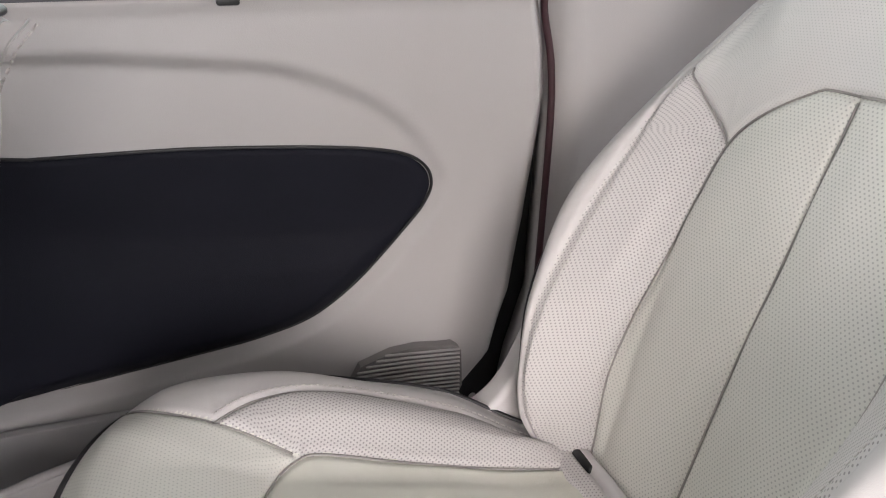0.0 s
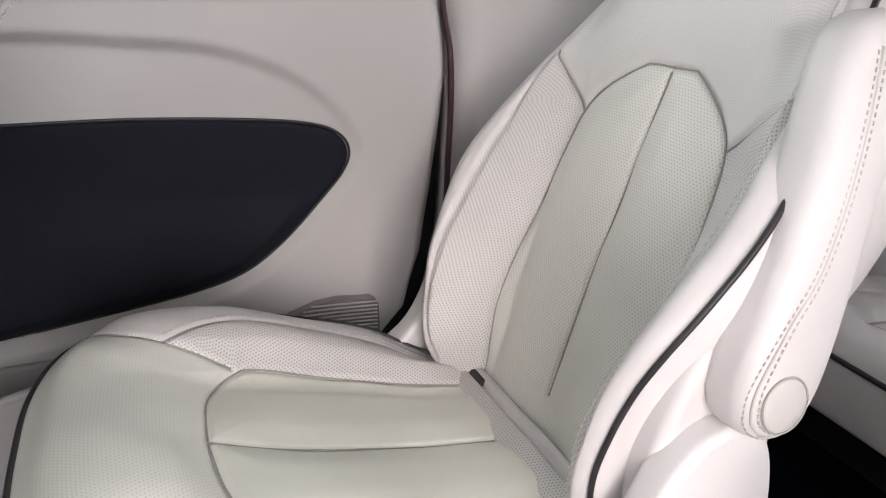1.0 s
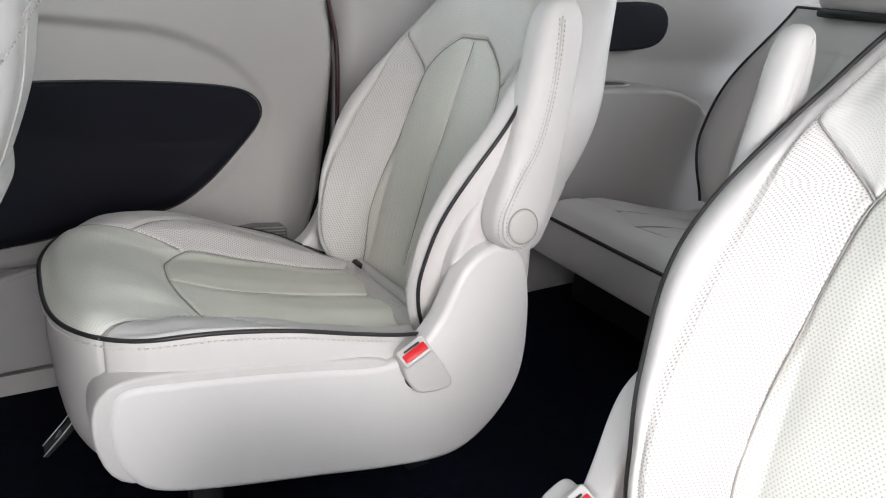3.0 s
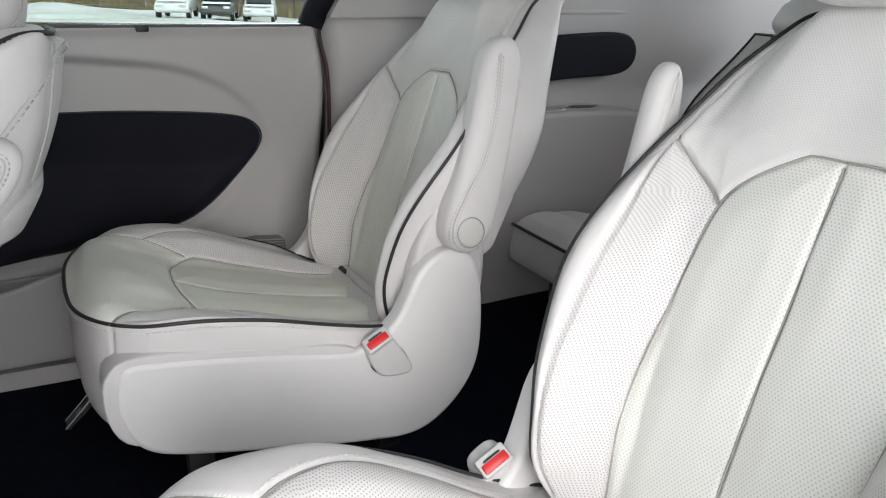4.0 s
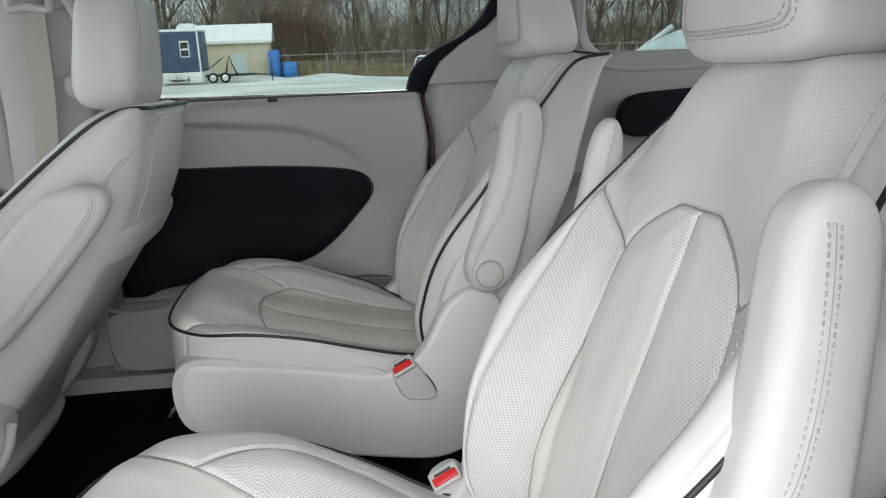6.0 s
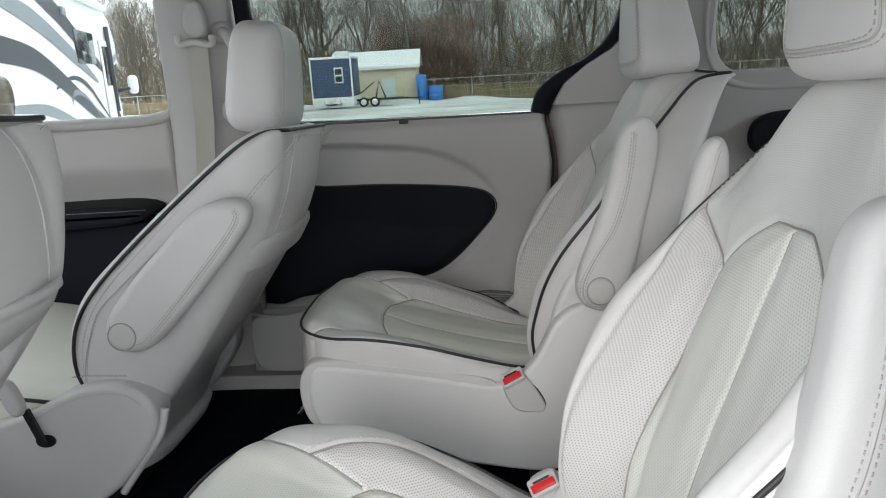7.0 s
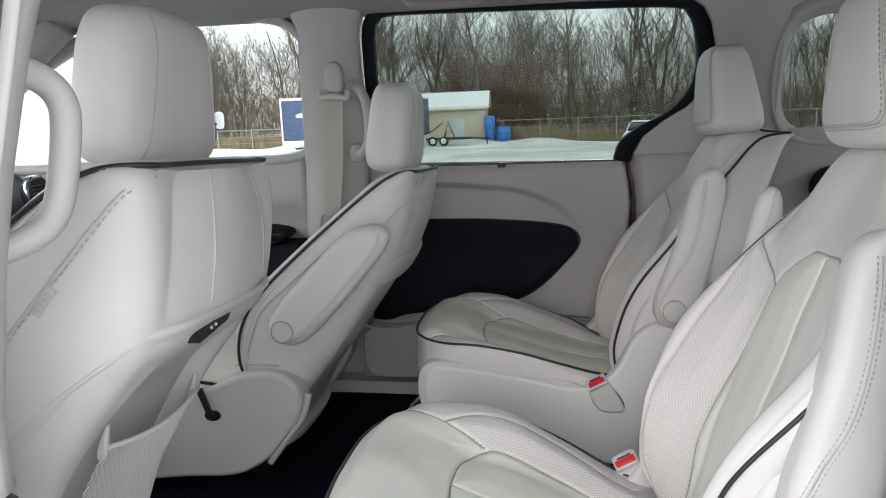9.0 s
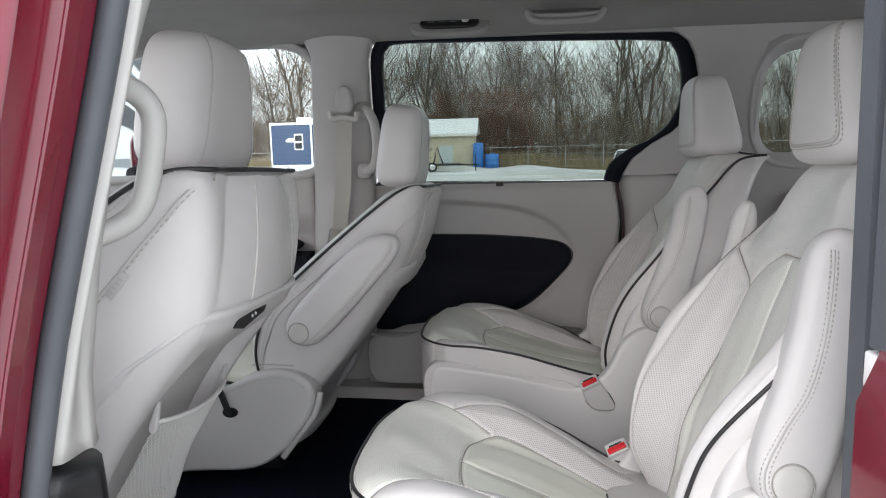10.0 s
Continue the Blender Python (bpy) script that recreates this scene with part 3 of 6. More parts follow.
def middle_seat(yc, inboard, label, arms, sink):
    """A captain's chair; inboard: +1 or -1, the side of y that faces the aisle."""
    base = Vector((0.1, yc, FLOOR))

    def cushion_top(u, v):
        x, y, z = cushion_front(u, v)
        vi = v * inboard
        flat = (0 if sink else .025) * smooth(.30, .66, vi) * smooth(1.0, .90, vi) * smooth(-.17, -.08, x) * (1 - .4 * smooth(.1, .25, x))
        tuck = smooth(.185, .29, x) * smooth(.5, 1, -vi)
        return x, y * (1 - .09 * tuck), z - sink * smooth(.02, .30, x) - flat - .022 * tuck

    def cushion_low(u, v):
        x, y, z = cushion_bottom(u, v)
        tuck = smooth(.185, .29, x) * smooth(.5, 1, -v * inboard)
        return x, y * (1 - .09 * tuck), z - .5 * sink * smooth(.02, .30, x) - .022 * tuck

    seat = thing("captain_seat", base, label, "car seat", "captain seats of the middle row")
    back, P, edge, ring = pad("backrest", seat_back_front, seat_back_rear, 250, 200, seat_back_plane, BACK_SEAMS, [M_LEATHER, M_PERF, M_INSERT, M_YOKE], back_region, seat, "backrest in perforated cream leather", sag=lambda p, q: 0.9 * seat_sag(p, q), tight_top=True)
    nv, nu = 200, 250
    loop = np.array([P[i, 0] for i in range(0, nu, 2)] + [P[nu - 1, j] for j in range(0, nv, 2)] + [P[i, nv - 1] for i in range(nu - 1, -1, -2)])
    c = np.array([loop[:, 0].mean() + .1, 0, loop[:, 2].mean()])
    out = loop - c
    out[:, 0] = 0
    out /= np.linalg.norm(out, axis=1)[:, None]
    behind = smooth(.10, .16, -inboard * loop[:, 1]) * smooth(.50, .62, loop[:, 2])
    tube("piping", loop + out * .0015 + np.stack((.013 * behind, 0 * behind, 0 * behind), 1), .0029, M_PIPING, back, "dark piping")
    for s in (1, -1):
        for off in (.0055,):
            Q, N = on_sheet(seat_back_front, back_inv, [(s * (a - off), b) for a, b in BACK_EDGE])
            sg = np.sign((N * (np.array([-1, 0, .3]))).sum(1))[:, None]
            stitching("stitching", Q + N * sg * .0022, back, size=.0006)
    # grey cords paint the shadow down in the backrest grooves
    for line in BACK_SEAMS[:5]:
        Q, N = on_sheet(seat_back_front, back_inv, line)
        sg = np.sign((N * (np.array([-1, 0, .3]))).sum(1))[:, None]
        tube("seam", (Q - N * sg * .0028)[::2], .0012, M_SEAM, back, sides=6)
    cush, P, edge, ring = pad("cushion", cushion_top, cushion_low, 220, 220, cushion_plane, CUSH_SEAMS, [M_LEATHER, M_PERF, M_SEATPAN, M_NOSE], (lambda p, q: np.where((cush_region(p, q) == 1) & (q * inboard > 0) & (sink == 0), 0, cush_region(p, q))), seat, "seat cushion in worn cream leather", sag=seat_sag, bulge=.006)
    nu = nv = 220
    loop = np.array([P[i, 0] for i in range(nu - 1, -1, -2)] + [P[0, j] for j in range(0, nv, 2)] + [P[i, nv - 1] for i in range(0, nu, 2)])
    for _ in range(30):
        loop[1:-1] = loop[1:-1] * .5 + (loop[2:] + loop[:-2]) * .25
    out = loop - np.array([.08, 0, 0])
    out[:, 2] = 0
    out /= np.linalg.norm(out, axis=1)[:, None]
    tube("piping", loop + out * .002, .0029, M_PIPING, cush, "dark piping")
    stitching("stitching", loop + out * .0045 - np.array([0, 0, .009]), cush)
    low = edge[6]
    keep = [i for i, (a, b) in enumerate(ring) if (b == 0 or b == nv - 1 or a == 0)]
    side = [i for i in keep if ring[i][1] == (0 if inboard < 0 else nv - 1)]
    tube("seam", [low[i] * np.array([1, 1.007, 1]) for i in side[::3]], .0012, M_CAP, cush)
    for s in (1, -1):
        Q, N = on_sheet(cushion_top, cush_inv, [(a, s * (b + .0055)) for a, b in BOL_OUT])
        stitching("stitching", Q + np.array([0, 0, .0030]), cush, size=.0006)
    # the same shadow colour, as cords in the cushion grooves
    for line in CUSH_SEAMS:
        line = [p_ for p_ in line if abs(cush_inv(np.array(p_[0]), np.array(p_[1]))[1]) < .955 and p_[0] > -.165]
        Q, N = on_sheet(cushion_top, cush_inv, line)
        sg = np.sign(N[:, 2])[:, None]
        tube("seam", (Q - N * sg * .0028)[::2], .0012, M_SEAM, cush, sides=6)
    # hard shells beside the cushion
    for s in (inboard, -inboard):
        pillow("side_flange", [(a, b - sink * float(smooth(-.05, .14, np.array(a))) - (.022 if s != inboard and b > .3 else 0) * float(smooth(.16, .27, np.array(a)))) for a, b in FLANGE], s * .19, s * .2545, .004, M_LEATHER, seat, "sewn leather flange", n=4)
        pillow("side_shell", [(a, b - (.9 * sink * float(smooth(.0, .16, np.array(a)) * (1 - smooth(.25, .30, np.array(a)))) if b > .3 else 0)) for a, b in SHELL], s * .218, s * .2585, .009, M_SHELL, seat, "moulded cream plastic seat side", n=8)
        pillow("side_skirt", [(.325, .285), (.302, .34), (.294, .40), (.302, .46), (.330, .52), (.365, .56), (.42, .55), (.435, .45), (.425, .36), (.37, .29), (.34, .27)], s * .18, s * .232, .012, M_LEATHER, seat, n=6)
    # perforated strip, rolled fold and dark anchor slot where cushion and backrest meet
    prof = spline([(.266, .300), (.2685, .312), (.273, .3195), (.284, .3258), (.295, .3295), (.299, .3275), (.3015, .327), (.304, .3335), (.309, .3365), (.314, .333), (.316, .30)], 5)
    run = np.concatenate([[0], np.cumsum(np.linalg.norm(np.diff(prof, axis=0), axis=1))])
    ys = np.linspace(-.150, .195, 60)
    V = [(a + .004 * float(smooth(.05, -.15, np.array(y))) * (1 if a < .28 else .5), inboard * y, b - sink + .0012 * math.sin(y * 41) * math.sin(y * 17 + 1)) for a, b in prof for y in ys]
    UV = [(y, r_) for r_ in run for y in ys]
    m_ = len(ys)
    F = [(i * m_ + j, i * m_ + j + 1, (i + 1) * m_ + j + 1, (i + 1) * m_ + j) for i in range(len(prof) - 1) for j in range(m_ - 1)]
    wide = [0 if .268 < prof[i][0] < .2955 else 1 for i in range(len(prof) - 1) for j in range(m_ - 1)]
    part("cushion_back_strip", V, F, [M_PERF, M_LEATHER], seat, "perforated leather strip with a rolled fold", uvs=UV, index=wide)
    slot = pillow("belt_anchor", [(.3005, .325), (.2985, .332), (.303, .3375), (.309, .3375), (.310, .33)], -inboard * .096, -inboard * .142, .003, M_BLACK, seat, "black child seat anchor slot", n=4)
    slot.data.transform(Matrix.Translation((.001, 0, -.0035 - sink)))
    box("under_frame", (-.10, -.20, .19), (.36, .20, .30), M_BLACK, seat, bevel=.02)
    for sx in (-.05, .27):
        for sy in (-.17, .17):
            box("leg", (sx - .02, sy - .018, FLOOR), (sx + .02, sy + .018, .20), M_BLACK, seat, bevel=.004)
    # pull strap in front, buckle on the aisle side
    if not sink:
        strap = slab("pull_strap", [(-.150, .302), (-.146, .300), (-.172, .262), (-.200, .232), (-.228, .208), (-.231, .211), (-.203, .236), (-.176, .266)], inboard * .045, inboard * .073, M_BLACK, seat, "black fabric pull strap with pale edges", bevel=.001)
        for y_ in (.045, .073):
            tube("edge_cord", [(-.152, inboard * y_, .304), (-.178, inboard * y_, .268), (-.205, inboard * y_, .238), (-.232, inboard * y_, .211)], .0009, M_GREYBAR, strap)
        tube("mark", [(-.208, inboard * .055, .2345), (-.208, inboard * .064, .2345), (-.2155, inboard * .0595, .227), (-.208, inboard * .055, .2345)], .0006, M_GREYBAR, strap)
    by = inboard * .230
    stalk = pillow("buckle", [(.205, .336), (.212, .345), (.236, .357), (.248, .352), (.268, .322), (.284, .292), (.276, .283), (.236, .285), (.222, .295), (.210, .318)], by - inboard * .000, by + inboard * .045, .005, M_PLASTIC, seat, "cream seat belt buckle", n=6)
    for nm, m_, c_, ln, wd, lb in (("bezel", M_PLASTIC, (0, 0), .044, .027, ""), ("release_button", M_BUTTON, (.0, -.003), .036, .012, "red release button"), ("slot", M_BLACK, (0, .0055), .026, .0030, "dark tongue slot")):
        bm = bmesh.new()
        bmesh.ops.create_cube(bm, size=1)
        for v in bm.verts:
            v.co = Vector((v.co.x * ln, c_[1] + v.co.y * wd, (.0008 if nm != "bezel" else -.010) + v.co.z * (.004 if nm != "bezel" else .020)))
        bm.transform(pose(.2225, by + (-.0415 if inboard < 0 else .0035), .3530, 42, -27, 0))
        from_bm(nm, bm, m_, stalk, lb, True, .004 if nm == "bezel" else .0015)
    recess = pillow("buckle_slot", [(.210, .312), (.224, .288), (.240, .281), (.284, .281), (.289, .290), (.266, .330), (.25, .340)], inboard * .252, inboard * .2597, .002, M_BLACK, seat, n=4)
    for ob in [stalk, recess] + list(stalk.children):
        ob.data.transform(Matrix.Translation((-.0065 if not sink else .0145, 0, -.003 if not sink else -.030 + .4 * sink)))
    if sink:
        box("cushion_rear", (.205, -.205, .265), (.345, .205, .3035), M_LEATHER, seat, bevel=.008)
    # head restraint on two posts
    head = cushion_ball("headrest", (.540, 0, .970), (.057, .100, .102), (.42, .42), M_LEATHER, seat, "padded cream leather headrest", tilt=1, warp=head_warp)
    rope = spline([(-.088, .090), (-.096, .06), (-.100, 0), (-.103, -.045), (-.096, -.064), (-.07, -.070), (0, -.071), (.07, -.070), (.096, -.064), (.103, -.045), (.100, 0), (.096, .06), (.088, .090)], 8)
    for nm, k_ in (("seam", 1.0), ("stitching", 1.05), ("stitching", .95)):
        pts = []
        for y, z in rope:
            y, z = y * k_ * .79, min(z * 1.05 * (k_ if z < 0 else 1), .099)
            in_ = max((1 - (abs(z) / .102) ** 4.76) - (abs(y) / .100) ** 4.76, 1e-5)
            x = -.057 * in_ ** .21
            x, y, z = head_warp(x, y, z)
            ct, st = math.cos(radians(1)), math.sin(radians(1))
            pts.append((.540 + x * ct + z * st - .0008, y, .970 - x * st + z * ct))
        if nm == "seam":
            tube("seam", pts, .0013, M_CAP, head)
        else:
            stitching("stitching", pts, head, M_STITCH, size=.0008)
    for s in (1, -1):
        tube("post", [(.560, s * .062, .86), (.553, s * .062, .93)], .006, M_CHROME, seat, sides=10)
        disc("post_guide", (.562, s * .062, .884), .014, .01, (.1, 0, 1), M_BLACK, seat, n=20)
    for s, y, dx, turn, thick, slim, dz in arms:
        arm = armrest(seat, s, y, [(a + dx * (.4 + (b - .5) * 2) + slim * max(.418 + (b - .5) * .17 - a, 0) * float(smooth(.50, .62, np.array(b))), b) for a, b in ARM], (.369 + dx * .4, .510), seam=[(a + dx * (.4 + (b - .5) * 2) + slim * max(.418 + (b - .5) * .17 - a, 0) * float(smooth(.50, .62, np.array(b))), b) for a, b in ARM_SEAM], thick=thick)
        for ob in [arm] + list(arm.children):
            ob.data.transform(Matrix.Translation((0, y, .5 + dz)) @ Matrix.Rotation(radians(turn), 4, "X") @ Matrix.Translation((0, -y, -.5)))
    for ob in seat.children:
        ob.location = (-0.1, 0, -FLOOR)
    return seat


far_seat = middle_seat(.408, -1, "cream perforated leather captain seat with creased seat and raised armrest", [(-1, -.227, .020, -6, .055, 0, -.012)], 0.0)
near_seat = middle_seat(-.395, 1, "cream perforated leather captain seat with two raised armrests beside open doorway", [(1, .222, .020, 0, .040, .4, 0), (-1, -.238, .000, -9, .055, 0, -.02)], .045)

# ---------------------------------------------------------------- cabin


def inside(p, q, poly):
    """Which points (p, q) lie in a closed outline."""
    r = np.zeros(p.shape, bool)
    for (a, b), (c, d) in zip(poly, poly[1:] + poly[:1]):
        hit = (b > q) != (d > q)
        r ^= hit & (p < (c - a) * (q - b) / ((d - b) if d != b else 1e-9) + a)
    return r


def lean(x, y, z):
    """The sides of the cabin lean inwards above the belt line."""
    return (x, y - math.copysign(1, y) * 0.2 * max(0.0, z - 0.77), z)


def sheet(name, x, y, z, thick, material, parent=None, label=""):
    """A sheet of points with a second skin behind it, thick metres further from the aisle."""
    nu, nv = x.shape
    A = np.stack((x, y, z), -1).reshape(-1, 3)
    B = A + np.array([0, thick, 0])
    V = list(A) + list(B)
    n = nu * nv
    F = []
    for i in range(nu - 1):
        for j in range(nv - 1):
            a = i * nv + j
            F.append((a, a + 1, a + nv + 1, a + nv))
            F.append((n + a, n + a + nv, n + a + nv + 1, n + a + 1))
    ring = [i * nv for i in range(nu)] + [(nu - 1) * nv + j for j in range(1, nv)] + [i * nv + nv - 1 for i in range(nu - 2, -1, -1)] + [j for j in range(nv - 2, 0, -1)]
    for a, b in zip(ring, ring[1:] + ring[:1]):
        F.append((a, b, n + b, n + a))
    return part(name, V, F, material, parent, label)


# floor and carpet
fx, fy = np.meshgrid(np.linspace(-2.0, 2.1, 140), np.linspace(-.86, .86, 70), indexing="ij")
fz = FLOOR + 0.004 * np.sin(fx * 9) * np.sin(fy * 11)
V = np.stack((fx, fy, fz), -1).reshape(-1, 3)
F = [(i * 70 + j, (i + 1) * 70 + j, (i + 1) * 70 + j + 1, i * 70 + j + 1) for i in range(139) for j in range(69)]
tagged(part("floor", V, F, M_CARPET), "black carpeted van floor", "floor", kind="structure")
tagged(box("floor_pan", (-2.0, -.86, -.02), (2.1, .86, .07), M_BLACK, bevel=0), "black floor pan under the carpet", "floor", kind="structure")
tagged(slab("sill_far", [(-.62, .05), (.40, .05), (.40, .15), (.2, .135), (-.2, .125), (-.62, .135)], .70, .86, M_TRIM, bevel=.012), "cream plastic sill along the closed door", "sill", kind="structure")
tagged(slab("body_side", [(-1.9, -.1), (2.1, -.1), (2.1, .84), (.36, .765), (-1.9, .80)], .90, .95, M_RED, bevel=.01), "dark red outer body side", "body panel", kind="structure")
tagged(box("door_gap", (.15, .855, .1), (.48, .89, .77), M_BLACK, bevel=0), "black gap behind the door edge", "body panel", kind="structure")
tagged(slab("sill_near", [(-.45, .02), (.40, .02), (.40, .10), (-.45, .10)], -.95, -.78, M_BLACK, bevel=.01), "black plastic step at the open doorway", "sill", kind="structure")

# closed sliding door
slide = thing("door_1", (-.02, .86, FLOOR), "closed sliding door with cream trim and black inset panel", "door", kind="structure")
xe_z, xe_x = [.10, .212, .253, .35, .464, .643, .70, .775], [.20, .277, .321, .352, .368, .378, .372, .359]
s, z = np.meshgrid(np.linspace(0, 1, 170), np.linspace(.10, .772, 140), indexing="ij")
x = -.44 + s * (np.interp(z, xe_z, xe_x) + .44)
SCOOP = [(-.6, .728), (-.2, .722), (-.07, .713), (.05, .698), (.146, .660), (.205, .613), (.240, .560), (.247, .53), (.225, .478), (.14, .392), (.07, .345), (-.05, .315), (-.33, .286), (-.6, .27)]
SCOOP = [tuple(p) for p in spline(SCOOP, 8)]
d = near_line(x, z, SCOOP)
sd = np.where(inside(x, z, SCOOP + [(-.6, .27)]), d, -d)
deep = smooth(-.004, .018, sd) * .022 * (0.35 + 0.65 * smooth(.25, -.1, x))
y = .802 + .02 * smooth(.72, .45, z) - .008 * smooth(.75, .775, z) + deep - .02 * smooth(.32, .15, z) + .014 * smooth(.014, 0, np.interp(z, xe_z, xe_x) - x) + .010 * smooth(.10, .03, np.interp(z, xe_z, xe_x) - x) * smooth(.6, .4, z)
DOOR_GRID = (x, y, z)
INSET = [(-.45, .612), (-.227, .608), (-.10, .606), (-.026, .603), (.08, .596), (.15, .588), (.195, .577), (.221, .558), (.229, .535), (.222, .512), (.20, .482), (.127, .405), (.063, .359), (.0, .339), (-.057, .329), (-.20, .313), (-.324, .297), (-.45, .283)]
O = [tuple(p) for p in spline(INSET, 6, True)]
x, y, z = DOOR_GRID
sheet("door_trim", x, y, z, .03, M_TRIM, slide)


def plate(name, outline, depth, thick, material, parent=None, label="", rings=26):
    """A panel inside an outline in x and z, its face at y = depth(x, z, f), f 1 at the rim."""
    A = np.array(outline)
    c = A.mean(0)
    rows = [[(a, depth(a, b, 1.0) + thick, b) for a, b in A]]
    for f in np.linspace(1, .01, rings):
        rows.append([(a, depth(a, b, f), b) for a, b in c + (A - c) * f])
    return loft(name, rows, material, parent, label)


def inset_depth(a, b, f):
    ridge = .46 + .04 * float(smooth(.1, -.4, a))
    trim = .802 + .02 * float(smooth(.72, .45, b)) + .022 * (.35 + .65 * float(smooth(.25, -.1, a)))
    return trim - .005 + .007 * float(smooth(.985, 1.0, f)) - .018 * float(smooth(ridge + .025, ridge - .03, b)) * float(smooth(1, .8, f))


plate("inset_panel", O, inset_depth, .02, M_NAVY, slide, "black soft inset panel")
tube("inset_edge", [(a, inset_depth(a, b, 1.0) - .002, b) for a, b in O if a > -.44], .0022, M_BLACK, slide)
# backing in a darkened trim colour paints the shade between the slats
grl = slab("speaker_grille", [(.105, .215), (.255, .200), (.268, .225), (.266, .285), (.255, .295), (.20, .302), (.165, .300), (.12, .286), (.105, .262)], .8055, .825, mat("shaded_grille", (.20, .19, .185), .6), slide, bevel=.004)
for k in range(13):
    zc = .213 + k * .0068
    x0_ = .110 + .0 * k + (.05 * smooth(8, 13, np.array(float(k))))
    tube("grille_slat", spline([(float(x0_), .805, zc + .003), (.19, .8, zc + .003), (.262, .801, zc - .004)], 8), .0021, M_TRIM, grl, flat=.7)
disc("panel_screw", (.285, .803, .20), .006, .004, (0, -1, 0), M_CAP, slide, n=16)
# bin at the foot of the door
RIM = [(-.432, .328), (-.405, .318), (-.36, .311), (-.31, .316), (-.25, .333), (-.18, .345), (-.08, .348), (-.02, .345)]
bin_ = pillow("door_bin", RIM + [(-.02, .18), (-.04, .165), (-.40, .165), (-.420, .172), (-.430, .19)], .662, .674, .005, M_BIN_SHADED, slide, "cream moulded storage bin", n=4)
box("bin_back", (-.44, .815, .170), (-.02, .83, .285), M_BIN_SHADED, bin_, bevel=.004)
box("bin_side", (-.432, .668, .168), (-.424, .76, .322), M_BIN_SHADED, bin_, bevel=.003)
box("bin_floor", (-.425, .67, .166), (-.02, .83, .18), M_BIN_SHADED, bin_, bevel=.002)
tube("bin_rim", spline([(a, .668, b) for a, b in RIM], 6), .0055, M_BIN_SHADED, bin_)
box("belt_latch", (-.012, .785, .764), (.012, .800, .778), M_BLACK, slide, "small black window latch", bevel=.003)
tube("belt_seal", [(-.44, .802, .775), (.355, .802, .773)], .004, M_RUBBER, slide)
tube("edge_seal", spline([(.372, .815, .20), (.378, .812, .25), (.381, .812, .35), (.384, .812, .464), (.387, .812, .60), (.383, .812, .68), (.368, .81, .75), (.368, .80, .80)], 8), .005, mat("dark_red_black_edge", (.035, .008, .012), .35), slide, "dark door edge and seal")

WIN = [(.326, .777), (.345, .83), (.40, .872), (.46, .90), (.512, .945), (.541, 1.005), (.545, 1.06), (.535, 1.12), (.515, 1.165), (.47, 1.186), (.187, 1.196), (-.1, 1.202), (-.295, 1.204), (-.335, 1.19), (-.351, 1.15), (-.354, 1.0), (-.354, .777)]
WL = spline(WIN, 6)
T = np.gradient(WL, axis=0)
T /= np.linalg.norm(T, axis=1)[:, None]
NO = np.stack((T[:, 1], -T[:, 0]), 1)
wd = np.interp(np.linspace(0, 1, len(WL)), [0, .05, .2, .35, .5, .6, .8, 1], [.045, .05, .045, .042, .045, .030, .032, .034])
rows = []
for p, nn, w in zip(WL, NO, wd):
    a, b = p, p + nn * w
    rows.append([lean(a[0], .806, a[1]), lean(a[0] + nn[0] * .006, .792, a[1] + nn[1] * .006), lean(b[0], .796, b[1]), lean(b[0], .83, b[1]), lean(a[0], .83, a[1])])
loft("window_surround", rows, M_NAVY, slide, "black window surround")
win1 = thing("window_1", (.08, .83, .77), "tinted sliding door window, closed", "window", kind="structure")
slab("pane", [(a, b) for a, b in WL], .822, .826, M_GLASS, win1, bevel=0, lean=lean).visible_shadow = False

# front door on the far side
fdoor = thing("door_2", (-1.1, .86, FLOOR), "closed front door with cream upper trim and black armrest", "door", kind="structure")
s, z = np.meshgrid(np.linspace(-1.75, -.60, 60), np.linspace(.10, .815, 60), indexing="ij")
y = .786 + .03 * smooth(.70, .60, z)
sheet("door_trim", s, y, z, .03, M_TRIM, fdoor)
arm_s = pillow("door_armrest", [(-1.4, .60), (-1.0, .608), (-.64, .612), (-.615, .60), (-.615, .575), (-.64, .56), (-1.0, .555), (-1.4, .55)], .66, .81, .014, M_NAVY, fdoor, "black padded armrest", n=5)
stitching("stitching", [(-1.2, .6585, .597), (-.64, .6585, .60)], arm_s, M_GREYBAR, size=.0008)
slab("lower_panel", [(-1.6, .20), (-.615, .20), (-.615, .56), (-1.6, .555)], .70, .82, M_NAVY, fdoor, bevel=.015)
win2 = thing("window_2", (-.95, .83, .8), "closed front door window", "window", kind="structure")
WF = [(-1.72, .815), (-.563, .815), (-.553, 1.15), (-.563, 1.19), (-.60, 1.208), (-.85, 1.215), (-1.15, 1.20), (-1.45, 1.08), (-1.65, .92)]
slab("pane", WF, .826, .830, M_CLEAR, win2, bevel=0, lean=lean).visible_shadow = False

